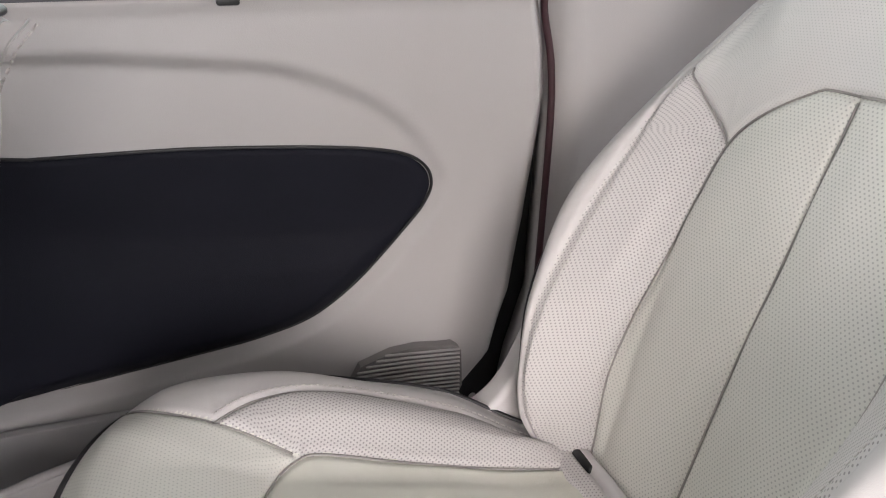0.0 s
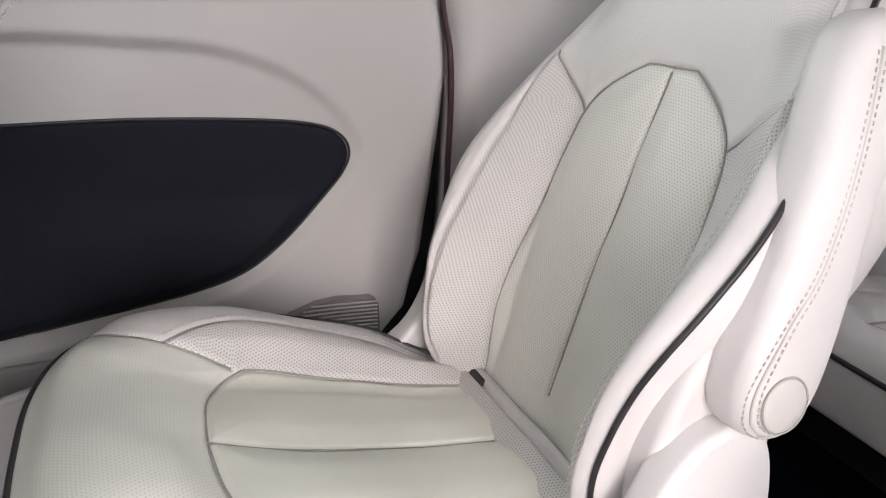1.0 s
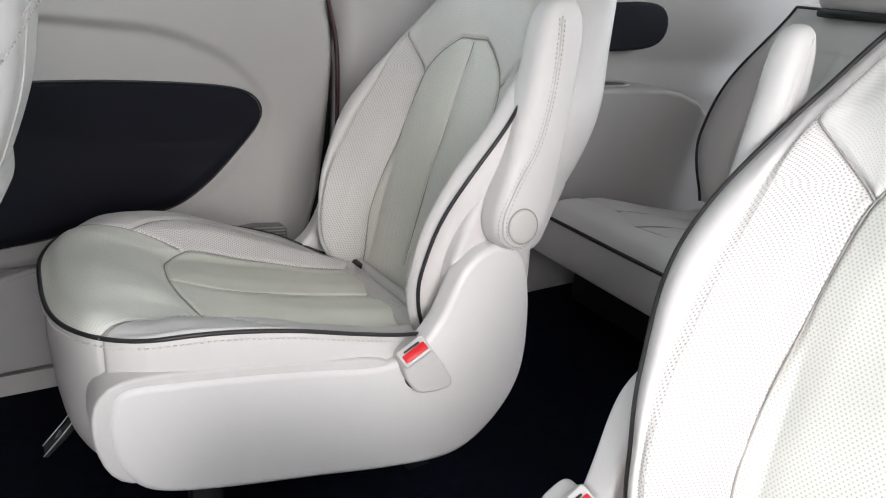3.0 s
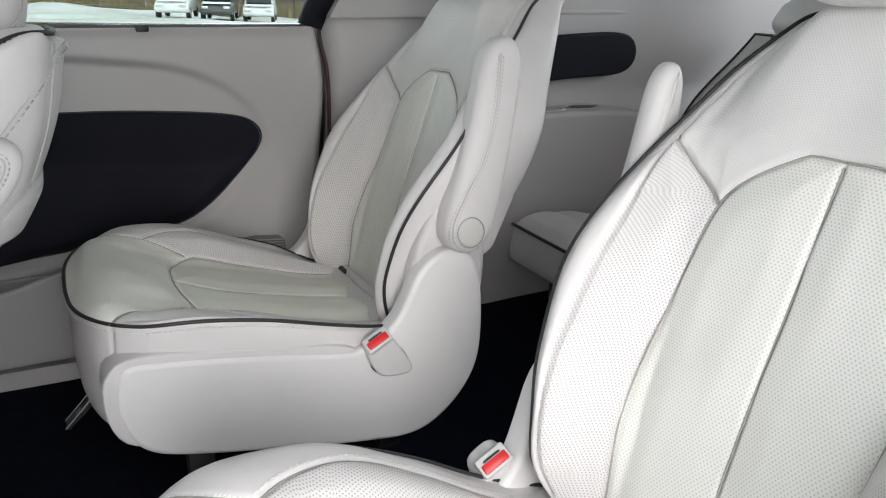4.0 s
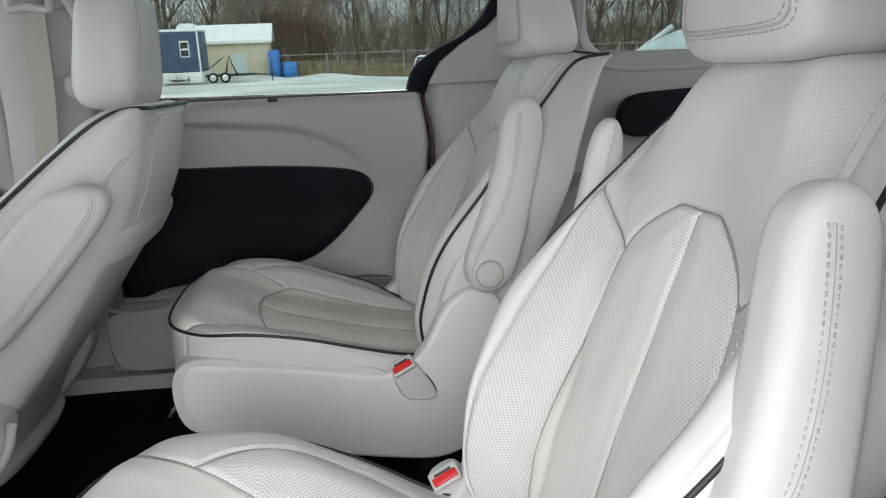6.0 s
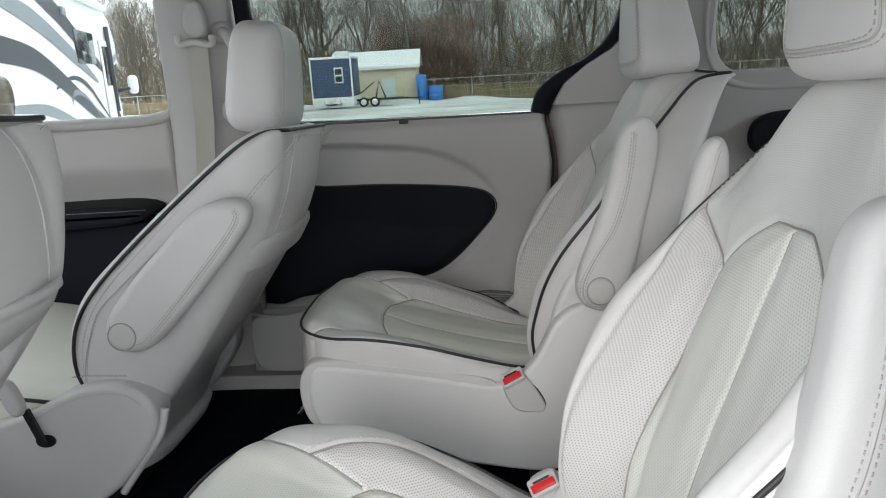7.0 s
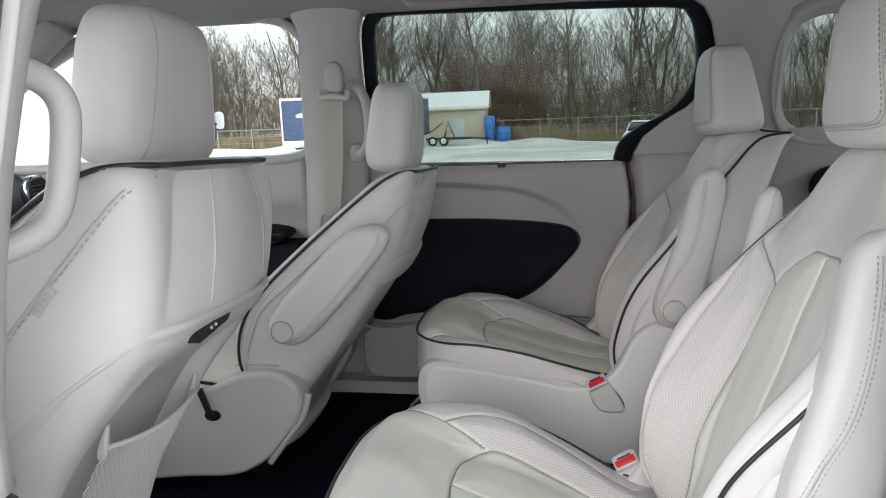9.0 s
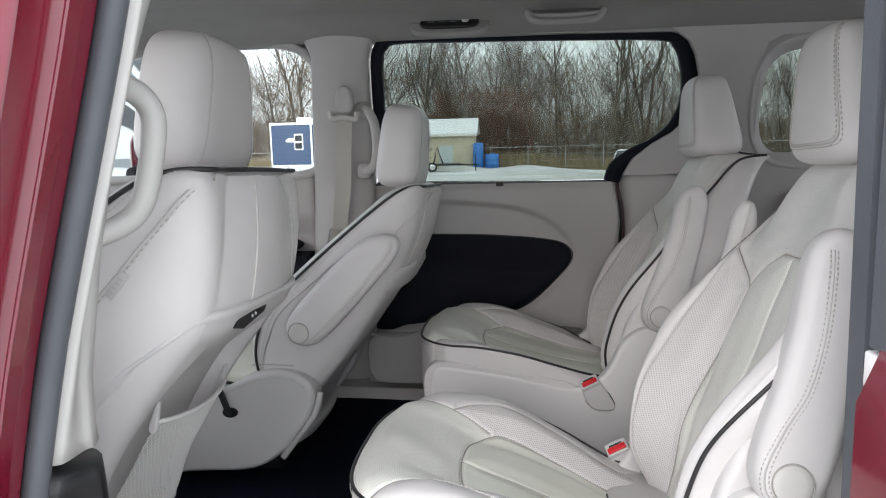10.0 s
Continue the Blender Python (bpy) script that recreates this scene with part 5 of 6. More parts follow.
def front_seat(yc, dx, dz, inboard, label, arm, pocket, rear_edge):
    base = Vector((-.6 + dx, yc, FLOOR))
    seat = thing("front_seat", base, label, "car seat", "front seats")
    px = [-.585, -.602, -.600, -.585, -.545, -.455, -.363, -.275, -.228, -.192, -.158]
    pz = [.335, .372, .43, .487, .548, .630, .707, .778, .803, .812, .803]
    cx = [-.555, -.545, -.525, -.500, -.470, -.410, -.335, -.262, -.225, -.188, -.150]
    half = [.225, .240, .250, .252, .252, .249, .245, .235, .222, .205, .180]
    if arm:
        px[-3:], cx[-1] = [-.233, -.204, -.178], -.170
    rx, rz = rear_edge
    px, pz, cx, half, rx, rz = finer(px, pz, cx, half, rx, rz)
    front, rear, plane = sheet_pair(cx, pz, px, pz, half, rx, rz, .022)
    back, P, edge, ring = pad("backrest", front, rear, 90, 90, plane, [[(.2, .34), (.21, .5), (.19, .75)], [(-.2, .34), (-.21, .5), (-.19, .75)]], [M_LEATHER, M_PERF], None, seat, "backrest wrapped in cream leather", bulge=.016, steps=18, tight_top=True)
    loop = np.array([P[i, 0] for i in range(90)] + [P[89, j] for j in range(1, 90)] + [P[i, 89] for i in range(88, -1, -1)])
    out = loop - np.array([loop[:, 0].mean() + .2, 0, loop[:, 2].mean()])
    out[:, 0] *= .3
    out /= np.linalg.norm(out, axis=1)[:, None]
    hi = np.array([float(smooth(.93, .985, np.array(i / 89))) for i in list(range(90)) + [89] * 89 + list(range(88, -1, -1))])[:, None]
    loop = loop + out * .003 + hi * np.array([.007, 0, .006])
    for _ in range(40):
        loop[1:-1] = loop[1:-1] * .5 + (loop[2:] + loop[:-2]) * .25
    tube("piping", loop, .0036, M_PIPING, back, "dark piping")
    # piping behind the headrest and down the rear seams
    k = np.linspace(0, 1, len(rx))

    def rear_pt(u, v, off=.004):
        a, b, c = rear(np.array(u), np.array(v))
        return (float(a) + off, float(b), float(c))

    def rear_u(z):
        return float(np.interp(z, rz, k))

    for v in (-inboard * .46, inboard * .84):
        tube("seam", [rear_pt(u, v + .05 * (1 - u), .0006) for u in np.linspace(rear_u(.615), .985, 30)], .0014, M_CAP, back)
    # seams that cross the sides of the backrest
    m_ = len(ring)
    for col, sgn in ((0, -1), (89, 1)):
        idx = [i for i in range(m_) if ring[i][1] == col and 4 < ring[i][0]]
        idx.sort(key=lambda i: ring[i][0])
        cloud_ = np.array([edge[r_][i] for r_ in range(len(edge)) for i in idx])
        line = spline([(-.148, .800), (-.182, .755), (-.225, .705), (-.275, .650), (-.318, .600), (-.36, .55)], 8)
        pts = []
        for a_, b_ in resample(line, .004):
            dd = (cloud_[:, 0] - a_) ** 2 + (cloud_[:, 2] - b_) ** 2
            near_ = np.argsort(dd)[:4]
            w_ = 1 / (dd[near_] + 1e-7)
            pts.append(np.array([a_, (w_ * cloud_[near_, 1]).sum() / w_.sum() + sgn * (.0016 + .006 * float(smooth(.66, .76, np.array(b_)))), b_]))
        pts = np.array(pts)
        for _ in range(4):
            pts[1:-1] = pts[1:-1] * .5 + (pts[2:] + pts[:-2]) * .25
        tube("seam", pts - np.array([.005, sgn * .0006, -.003]), .0011, M_CAP, back)
        stitching("stitching", pts, back, M_STITCH, size=.0011, pitch=.010)
        stitching("stitching", resample([edge[1][i] + np.array([0, sgn * .0012, 0]) for i in idx[6:-4]], .004), back, M_STITCH, size=.0007)
        if arm and sgn == inboard:
            for extra in ([(-.575, .372), (-.566, .41), (-.552, .45), (-.527, .506), (-.483, .548), (-.43, .592), (-.38, .635)], [(-.600, .381), (-.55, .384), (-.49, .381)]):
                more = []
                for a_, b_ in resample(spline(extra, 8), .004):
                    dd = (cloud_[:, 0] - a_) ** 2 + (cloud_[:, 2] - b_) ** 2
                    near_ = np.argsort(dd)[:4]
                    w_ = 1 / (dd[near_] + 1e-7)
                    more.append(np.array([a_, (w_ * cloud_[near_, 1]).sum() / w_.sum() + sgn * .001, b_]))
                more = np.array(more)
                for _ in range(6):
                    more[1:-1] = more[1:-1] * .5 + (more[2:] + more[:-2]) * .25
                tube("seam", more, .0012, M_CAP, back)
                stitching("stitching", more + np.array([.004, sgn * .0006, .002]), back, M_STITCH, size=.0007)
        if pocket and sgn == -inboard:
            c = pts[int(len(pts) * .50)]
            tag = box("sewn_tag", (-.006, -.001, -.020), (.006, .0012, .020), M_PLASTIC, back, "small sewn fabric tag", bevel=.0008)
            tag.location = (c[0] - .003, c[1] - .001, c[2] - .010)
            tag.rotation_euler = (0, radians(40), 0)
            for kz in (-.013, -.006, .001, .008):
                box("print", (-.0035, -.0016, kz), (.0035, -.0008, kz + .004), M_CAP, tag, bevel=0)
    # hard shell on the back
    ztop, zbot = .616, .16
    rows = []
    for u in np.linspace(0, 1, 90):
        ring_ = []
        for t in np.linspace(-1, 1, 91):
            top_ = ztop - .14 * max(0.0, (abs(t) - .55) / .45) ** 1.8
            z_ = zbot + (top_ - zbot) * u
            uu = np.interp(z_, rz, k) if z_ > rz[0] else 0.0
            w = np.interp(uu, k, half)
            xb = np.interp(z_, rz, rx) - max(0.0, rz[0] - z_) * .5
            a_ = t * math.pi / 2
            rec = (.055 if pocket else .02) * float(smooth(.88, .78, abs(t))) * float(smooth(.05, .10, u)) * (.14 * float(smooth(top_ - .008, top_ - .016, z_)) + .86 * float(smooth(top_ - .03, top_ - .13, z_)) if pocket else float(smooth(ztop - .056, ztop - .070, z_)))
            lip = .006 * float(smooth(.97, 1.0, u))
            ring_.append((xb + .029 - .125 * (1 - math.cos(a_)) ** 1.5 - rec - lip, (w - .006) * math.copysign(abs(math.sin(a_)) ** .8, t), z_))
        for t in np.linspace(1, -1, 9):
            z_ = zbot + (ztop - .14 * max(0.0, (abs(t) - .55) / .45) ** 1.8 - zbot) * u
            ring_.append((np.interp(z_, rz, rx) - max(0.0, rz[0] - z_) * .5 - .115, t * .20, z_))
        rows.append(ring_)
    shell = loft("back_shell", rows, M_PLASTIC, seat, "cream plastic seat back shell")
    if pocket:
        def shell_x(z_):
            return float(np.interp(z_, rz, rx)) - max(0.0, rz[0] - z_) * .5 + .030

        xs_ = shell_x(.587) - .0085
        sw = slab("switch_plate", [(-0.1180, 0.5806), (-0.1200, 0.5892), (-0.1130, 0.5933), (-0.0120, 0.6023), (-0.0060, 0.5996), (-0.0100, 0.5924), (-0.0180, 0.5878), (-0.1100, 0.5779)], xs_ - .012, xs_ + .005, M_BLACK, shell, "black switch plate", bevel=.002, axis="x")
        for ky in (-.072, -.058):
            disc("switch", (xs_ + .0052, ky, .5905 + .08 * (ky + .065)), .003, .002, (1, 0, -.2), M_GREYBAR, sw, n=14)

        def net_pt(a, b):
            y_ = -.135 + .297 * a
            z_ = .20 + (.243 - .022 * a - .012 * math.sin(math.pi * a)) * b
            return np.array([shell_x(z_) - .012 - .125 * (1 - math.cos(math.asin(min(abs(y_) / .26, 1)))) ** 1.5 + .010 * math.sin(math.pi * a), y_, z_])

        V, F = [], []

        def cord(pts, r):
            Q = np.array(pts)
            for p, q_ in zip(Q[:-1], Q[1:]):
                t = q_ - p
                t /= np.linalg.norm(t) + 1e-9
                n1 = np.cross(t, (1, .2, .1))
                n1 /= np.linalg.norm(n1)
                n2 = np.cross(t, n1)
                b0 = len(V)
                for c in (p, q_):
                    V.extend([c + r * n1, c + r * n2, c - r * n1, c - r * n2])
                F.extend([(b0, b0 + 1, b0 + 5, b0 + 4), (b0 + 1, b0 + 2, b0 + 6, b0 + 5), (b0 + 2, b0 + 3, b0 + 7, b0 + 6), (b0 + 3, b0, b0 + 4, b0 + 7)])

        NA, NB = 30, 19
        for i in range(-NB, NA + 1):
            for way in (1, -1):
                js = [j for j in range(NB + 1) if 0 <= (i + j if way > 0 else i + NB - j) <= NA]
                if len(js) > 1:
                    cord([net_pt((i + j if way > 0 else i + NB - j) / NA, j / NB) for j in js], .0010)
        part("map_net", V, F, M_NET, shell, "knotted grey net pocket")
        hem = np.array([net_pt(a, 1.0) for a in np.linspace(0, 1, 120)])
        tube("net_hem", hem, [.0038 + .0008 * math.sin(i_ * 1.3) for i_ in range(120)], M_NET, shell)
        for a in (.0, 1.0):
            for b_, h_ in ((1.0, 1.0), (.0, .8)):
                c = net_pt(a, b_)
                pillow("net_hook", [(c[0] - .014, c[2] - .016 * h_), (c[0] - .002, c[2] - .020 * h_), (c[0] + .003, c[2] - .004 * h_), (c[0] + .004, c[2] + .014 * h_), (c[0] + .009, c[2] + .032 * h_), (c[0] + .004, c[2] + .035 * h_), (c[0] - .004, c[2] + .016 * h_), (c[0] - .010, c[2] + .002 * h_)], c[1] - .005, c[1] + .005, .003, M_PLASTIC, shell, n=4)
    # cushion and foot
    pillow("cushion", [(-1.02, .34), (-1.0, .40), (-.9, .415), (-.7, .37), (-.56, .34), (-.50, .30), (-.56, .25), (-.95, .26)], -.25, .25, .03, M_SEATPAN, seat, n=8)
    tube("piping", spline([(-1.03, inboard * .245, .36), (-.9, inboard * .252, .365), (-.7, inboard * .252, .345), (-.58, inboard * .25, .325)], 8), .004, M_PIPING, seat)
    foot = [(-.98, .30), (-.80, .30), (-.70, .318), (-.652, .335), (-.60, .362), (-.545, .378), (-.485, .375), (-.445, .350), (-.430, .315), (-.440, .275), (-.475, .225), (-.515, .175), (-.56, .142), (-.61, .124), (-.70, .122), (-.95, .122)]
    for s_ in (1, -1):
        f_ = pillow("side_shell", foot, s_ * .20, s_ * .278, .012, M_PLASTIC, seat, "moulded cream plastic seat side", n=5)
        tube("seam", spline([(-.66, s_ * .2775, .318), (-.60, s_ * .2775, .345), (-.545, s_ * .2775, .359), (-.492, s_ * .2775, .355), (-.462, s_ * .2775, .335)], 8), .0012, M_CAP, f_)
    tube("rear_skirt", spline([(-.425, inboard * .262, .32), (-.44, inboard * .262, .27), (-.48, inboard * .262, .215), (-.525, inboard * .262, .155)], 8), .008, M_PLASTIC, seat)
    box("under_frame", (-.95, -.2, FLOOR), (-.55, .2, .26), M_BLACK, seat, bevel=.02)
    bk = pillow("buckle", [(-.71, .395), (-.685, .405), (-.672, .365), (-.66, .335), (-.69, .325)], inboard * .282, inboard * .305, .007, M_PLASTIC, seat, "cream seat belt buckle on black stalk", n=4)
    slab("stalk", [(-.678, .340), (-.664, .340), (-.640, .272), (-.652, .268)], inboard * .284, inboard * .292, M_BLACK, bk, bevel=.003)
    pillow("notch", [(-.668, .280), (-.640, .286), (-.625, .276), (-.632, .262), (-.655, .258), (-.668, .266)], inboard * .270, inboard * .2795, .002, M_BLACK, seat, "dark notch round the buckle stalk", n=4)
    if arm:
        out_ = [(-.262, .705), (-.232, .704), (-.216, .685), (-.228, .650), (-.30, .565), (-.39, .470), (-.43, .445), (-.468, .448), (-.490, .475), (-.484, .510), (-.43, .575), (-.33, .672), (-.29, .698)]
        armrest(seat, inboard, inboard * .262, out_, (-.456, .478), thick=.058, cap_r=.0235)
    # head restraint
    cushion_ball("headrest", (-.243, 0, .914), (.058, .122, .108), (.5, .45), M_LEATHER, seat, "padded cream leather headrest", tilt=6, warp=lambda x, y, z: (x * (1 - .10 * z / .1), y * (1 - .06 * z / .1), z))
    for s_ in (1, -1):
        col = []
        for kk in range(31):
            t = -1 + 2 * kk / 30
            z = .103 * t
            yy = .080 + .014 * float(smooth(.6, -1, np.array(t)))
            x = (.058 * max((1 - (abs(z) / .108) ** 4.44) ** .9 - (yy / .122) ** 4, 1e-4) ** .25 + .0008) * (1 - .1 * z / .1)
            col.append((-.243 + x * .9945 + z * .1045, s_ * yy * (1 - .06 * z / .1), .914 - x * .1045 + z * .9945))
        tube("seam", col, .0011, M_CAP, seat)
        tube("post", [(-.215, s_ * .06, .79), (-.222, s_ * .06, .86)], .006, M_CHROME, seat, sides=10)
    for ob in seat.children:
        ob.location = (.6, 0, -FLOOR + dz)
    return seat


driver_seat = front_seat(.40, 0, 0, -1, "cream leather driver seat reclined, with raised armrest", True, False,
           ([-.455, -.42, -.374, -.335, -.293, -.236, -.196, -.180, -.175, -.172, -.170], [.29, .335, .395, .45, .51, .60, .69, .755, .778, .790, .797]))
passenger_seat = front_seat(-.40, -.205, .068, 1, "cream leather front passenger seat with net pocket on its back", False, True,
           ([-.400, -.370, -.335, -.300, -.262, -.205, -.165, -.150, -.148, -.152, -.156], [.222, .30, .36, .42, .475, .545, .60, .68, .74, .780, .803]))

# all four seats stand a little out of level, as the van does
for seat_, pivot_ in ((far_seat, (.1, .15, .40)), (near_seat, (.1, -.395, .70)), (driver_seat, (0, .12, .45)), (passenger_seat, (0, -.40, .75))):
    turn_ = Matrix.Translation(pivot_) @ Matrix.Rotation(radians(-3), 4, "X") @ Matrix.Translation([-c_ for c_ in pivot_])
    seat_.matrix_world = turn_ @ Matrix.Translation(seat_.location)


# third-row bench
def bench(y0, y1, label):
    yc, w = (y0 + y1) / 2, (y1 - y0) / 2
    b = thing("bench_seat", (1.0, yc, FLOOR), label, "car seat", "rear bench seats")

    def top(u, v):
        x = .775 + u * .52
        z = .345 - .085 * smooth(.1, 1, u) - .025 * (1 - np.sqrt(1 - np.clip(1 - u / .12, 0, 1) ** 2 * .98)) - .02 * (1 - np.sqrt(1 - np.clip((np.abs(v) - .9) / .1, 0, 1) ** 2 * .98))
        return x - 1.0, v * w, z - FLOOR

    def bot(u, v):
        x, y, z = top(u, v)
        return x, y * .99, z * 0 + .23 - FLOOR

    pad("cushion", top, bot, 70, 80, lambda u, v: (.775 + u * .47, v * w), [[(.87, -w), (.90, -.5 * w), (.86, 0), (.90, .5 * w), (.87, w)], [(.86, 0), (1.3, 0)], [(.90, -.55 * w), (1.3, -.5 * w)], [(.90, .55 * w), (1.3, .5 * w)]], [M_LEATHER], None, b, "rear bench cushion in cream leather", bulge=.006, sag=seat_sag)
    # bench seams drawn as cords in the painted seam shadow
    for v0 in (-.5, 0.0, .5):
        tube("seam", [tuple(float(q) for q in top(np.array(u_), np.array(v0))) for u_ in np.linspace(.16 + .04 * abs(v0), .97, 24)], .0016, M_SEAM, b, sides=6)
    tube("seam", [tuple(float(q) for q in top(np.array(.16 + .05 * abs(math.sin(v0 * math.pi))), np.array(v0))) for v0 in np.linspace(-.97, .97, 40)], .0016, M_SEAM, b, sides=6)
    tube("piping", [(-.228, t, .232) for t in np.linspace(-w, w, 20)], .004, M_PIPING, b, "dark piping")
    hw = lambda u: w * (.82 + .18 * smooth(0, .35, u) - .12 * smooth(.5, 1, u))

    def bf(u, v):
        x = np.interp(u, *finer([0, .15, .3, .45, .6, .75, .9, 1], [1.285, 1.275, 1.283, 1.305, 1.342, 1.390, 1.445, 1.485])) - .035 * smooth(.5, .9, np.abs(v)) * smooth(1, .6, u)
        return x - 1.0, v * hw(u), .30 + u * .46 - FLOOR

    def br(u, v):
        x, y, z = bf(u, v)
        return x + .10, y * .97, z

    ob, P, e_, r_ = pad("backrest", bf, br, 80, 80, lambda u, v: (v * w, .30 + u * .46), [[(-.6 * w, .3), (-.62 * w, .6), (-.4 * w, .68), (.4 * w, .68), (.62 * w, .6), (.6 * w, .3)], [(0, .3), (0, .68)]], [M_LEATHER], None, b, "rear bench backrest in cream leather")
    loop = np.array([P[i, 0] for i in range(80)] + [P[79, j] for j in range(1, 80)] + [P[i, 79] for i in range(78, -1, -1)])
    tube("piping", loop, .004, M_PIPING, ob, "dark piping")
    cushion_ball("headrest", (.50, 0, .70), (.06, .12, .05), (.5, .5), M_LEATHER, b, "folded cream headrest", tilt=40)
    box("headrest_base", (.44, -.10, .655), (.50, .10, .675), M_BLACK, b, bevel=.006)
    box("bench_frame", (-.12, -w * .95, 0), (.20, w * .95, .15), M_BLACK, b, bevel=.02)
    box("buckle", (.258, -.03, .155), (.279, .01, .195), M_BLACK, b, bevel=.005)
    return b


bench(.185, .60, "cream leather rear bench seat with dark piping")
bench(-.63, .175, "wide cream leather rear bench seat with dark piping")

# ---------------------------------------------------------------- outside
SLOPE = -0.0245


def gz_at(y, x=0.0):
    return -.38 + SLOPE * y - .05 * min(max(x, 0.0), 16.0) * min(max(y, 0.0) / 46, 1.4)


M_SNOW = mat("trodden_snow", (0.80, 0.82, 0.84), 0.7, bump=0.6, bscale=3, color2=(0.42, 0.42, 0.37), vscale=0.22)
M_GRASS = mat("dry_grass", (0.34, 0.27, 0.16), 0.9, vary=0.5, vscale=1.5)
M_BARK = mat("grey_brown_bark", (0.17, 0.145, 0.115), 0.9, vary=0.4, vscale=3)
M_TWIG = mat("brown_twigs", (0.22, 0.175, 0.125), 0.9, vary=0.4, vscale=0.6)
M_RUST = mat("rusty_brown_twigs", (0.19, 0.115, 0.08), 0.9, vary=0.4, vscale=0.6)
gx_, gy_ = np.meshgrid(np.r_[np.linspace(-900, -80, 20), np.linspace(-70, 60, 110), np.linspace(70, 900, 20)], np.r_[np.linspace(-900, -60, 16), np.linspace(-50, 75, 120), np.linspace(85, 900, 16)], indexing="ij")
gzz = -.38 + SLOPE * gy_ - .05 * np.clip(gx_, 0, 16) * np.clip(gy_ / 46, 0, 1.4)
gzz = gzz + .05 * np.sin(gx_ * 1.3 + np.sin(gy_ * .9)) * np.sin(gy_ * .8) + .22 * np.exp(-((gy_ - 57) / 1.6) ** 2) * (1 + .5 * np.sin(gx_ * .9))
n1, n2 = gx_.shape
V = np.stack((gx_, gy_, gzz), -1).reshape(-1, 3)
F = [(i * n2 + j, (i + 1) * n2 + j, (i + 1) * n2 + j + 1, i * n2 + j + 1) for i in range(n1 - 1) for j in range(n2 - 1)]
tagged(part("ground", V, F, M_SNOW), "snow-covered gravel lot with bare patches", "ground", kind="structure")


def stems(name, n, xr, yr, zr, length, width, material, label, lean_=.5, seed=1, up=.75):
    """Thin three-sided stems scattered over a strip of ground."""
    g = np.random.default_rng(seed)
    V, F = [], []
    for _ in range(n):
        x, y = g.uniform(*xr), g.uniform(*yr)
        z = gz_at(y, x) + g.uniform(*zr)
        l_ = length * g.uniform(.5, 1.3)
        d = np.array([g.normal(0, lean_), g.normal(0, lean_ * .5), up])
        d *= l_ / np.linalg.norm(d)
        w = width * g.uniform(.6, 1.4)
        b = len(V)
        V += [(x - w, y, z), (x + w, y, z), (x, y + w, z), (x + d[0], y + d[1], z + d[2])]
        F += [(b, b + 1, b + 3), (b + 1, b + 2, b + 3), (b + 2, b, b + 3)]
    return tagged(part(name, V, F, material, smooth=False), label, name.replace("_", " "), kind="stuff")


stems("dry_grass", 26000, (-60, 45), (58.5, 66), (-.1, .3), 1.1, .05, M_GRASS, "tall dry tan grass along the fence", .25)
stems("undergrowth", 26000, (-75, 60), (64, 90), (0, 4.5), 2.6, .028, M_TWIG, "dense leafless brown brush", .6, 2)
stems("thicket", 85000, (-75, 60), (66, 92), (1.0, 10.5), 1.7, .017, M_TWIG, "fine leafless twigs of the wood", .9, 5, .8)
stems("rusty_bush", 3200, (-7, 1.5), (64, 67), (.5, 6.5), 1.6, .03, M_RUST, "rusty brown leafless bush", .7, 3, .6)


def tree_mesh(seed, height, spread):
    g = np.random.default_rng(seed)
    V, F = [], []

    def limb(p, d, l_, r, level):
        n = 5 if level < 2 else 3
        sides = 6 if level == 0 else 4 if level == 1 else 3
        pts, rad = [p], [r]
        for i in range(n):
            d = d + g.normal(0, .10 + .07 * level, 3) + np.array([0, 0, .07])
            d = d / np.linalg.norm(d)
            pts.append(pts[-1] + d * l_ / n)
            rad.append(r * (1 - .78 * (i + 1) / n))
        base = len(V)
        for q, rr in zip(pts, rad):
            for k in range(sides):
                a = 2 * math.pi * k / sides
                V.append((q[0] + rr * math.cos(a), q[1] + rr * math.sin(a), q[2]))
        for i in range(n):
            for k in range(sides):
                F.append((base + i * sides + k, base + i * sides + (k + 1) % sides, base + (i + 1) * sides + (k + 1) % sides, base + (i + 1) * sides + k))
        if level >= 4:
            return
        kids = (9, 6, 5, 4)[level]
        for _ in range(kids):
            t = g.uniform(.28 if level == 0 else .15, 1)
            i = min(int(t * n), n - 1)
            q = pts[i] + (pts[i + 1] - pts[i]) * (t * n - i)
            side = g.normal(0, 1, 3)
            side[2] = abs(side[2]) * .5 + .25
            dd = d * .55 + side / np.linalg.norm(side) * spread
            limb(q, dd / np.linalg.norm(dd), l_ * g.uniform(.36, .58), max(rad[i] * .55, .008), level + 1)

    limb(np.zeros(3), np.array([0, 0, 1.0]), height, height * .013 + .03, 0)
    me = bpy.data.meshes.new("bare_tree")
    me.from_pydata([tuple(map(float, v)) for v in V], [], F)
    me.materials.append(M_BARK)
    me.polygons.foreach_set("use_smooth", [True] * len(me.polygons))
    return me


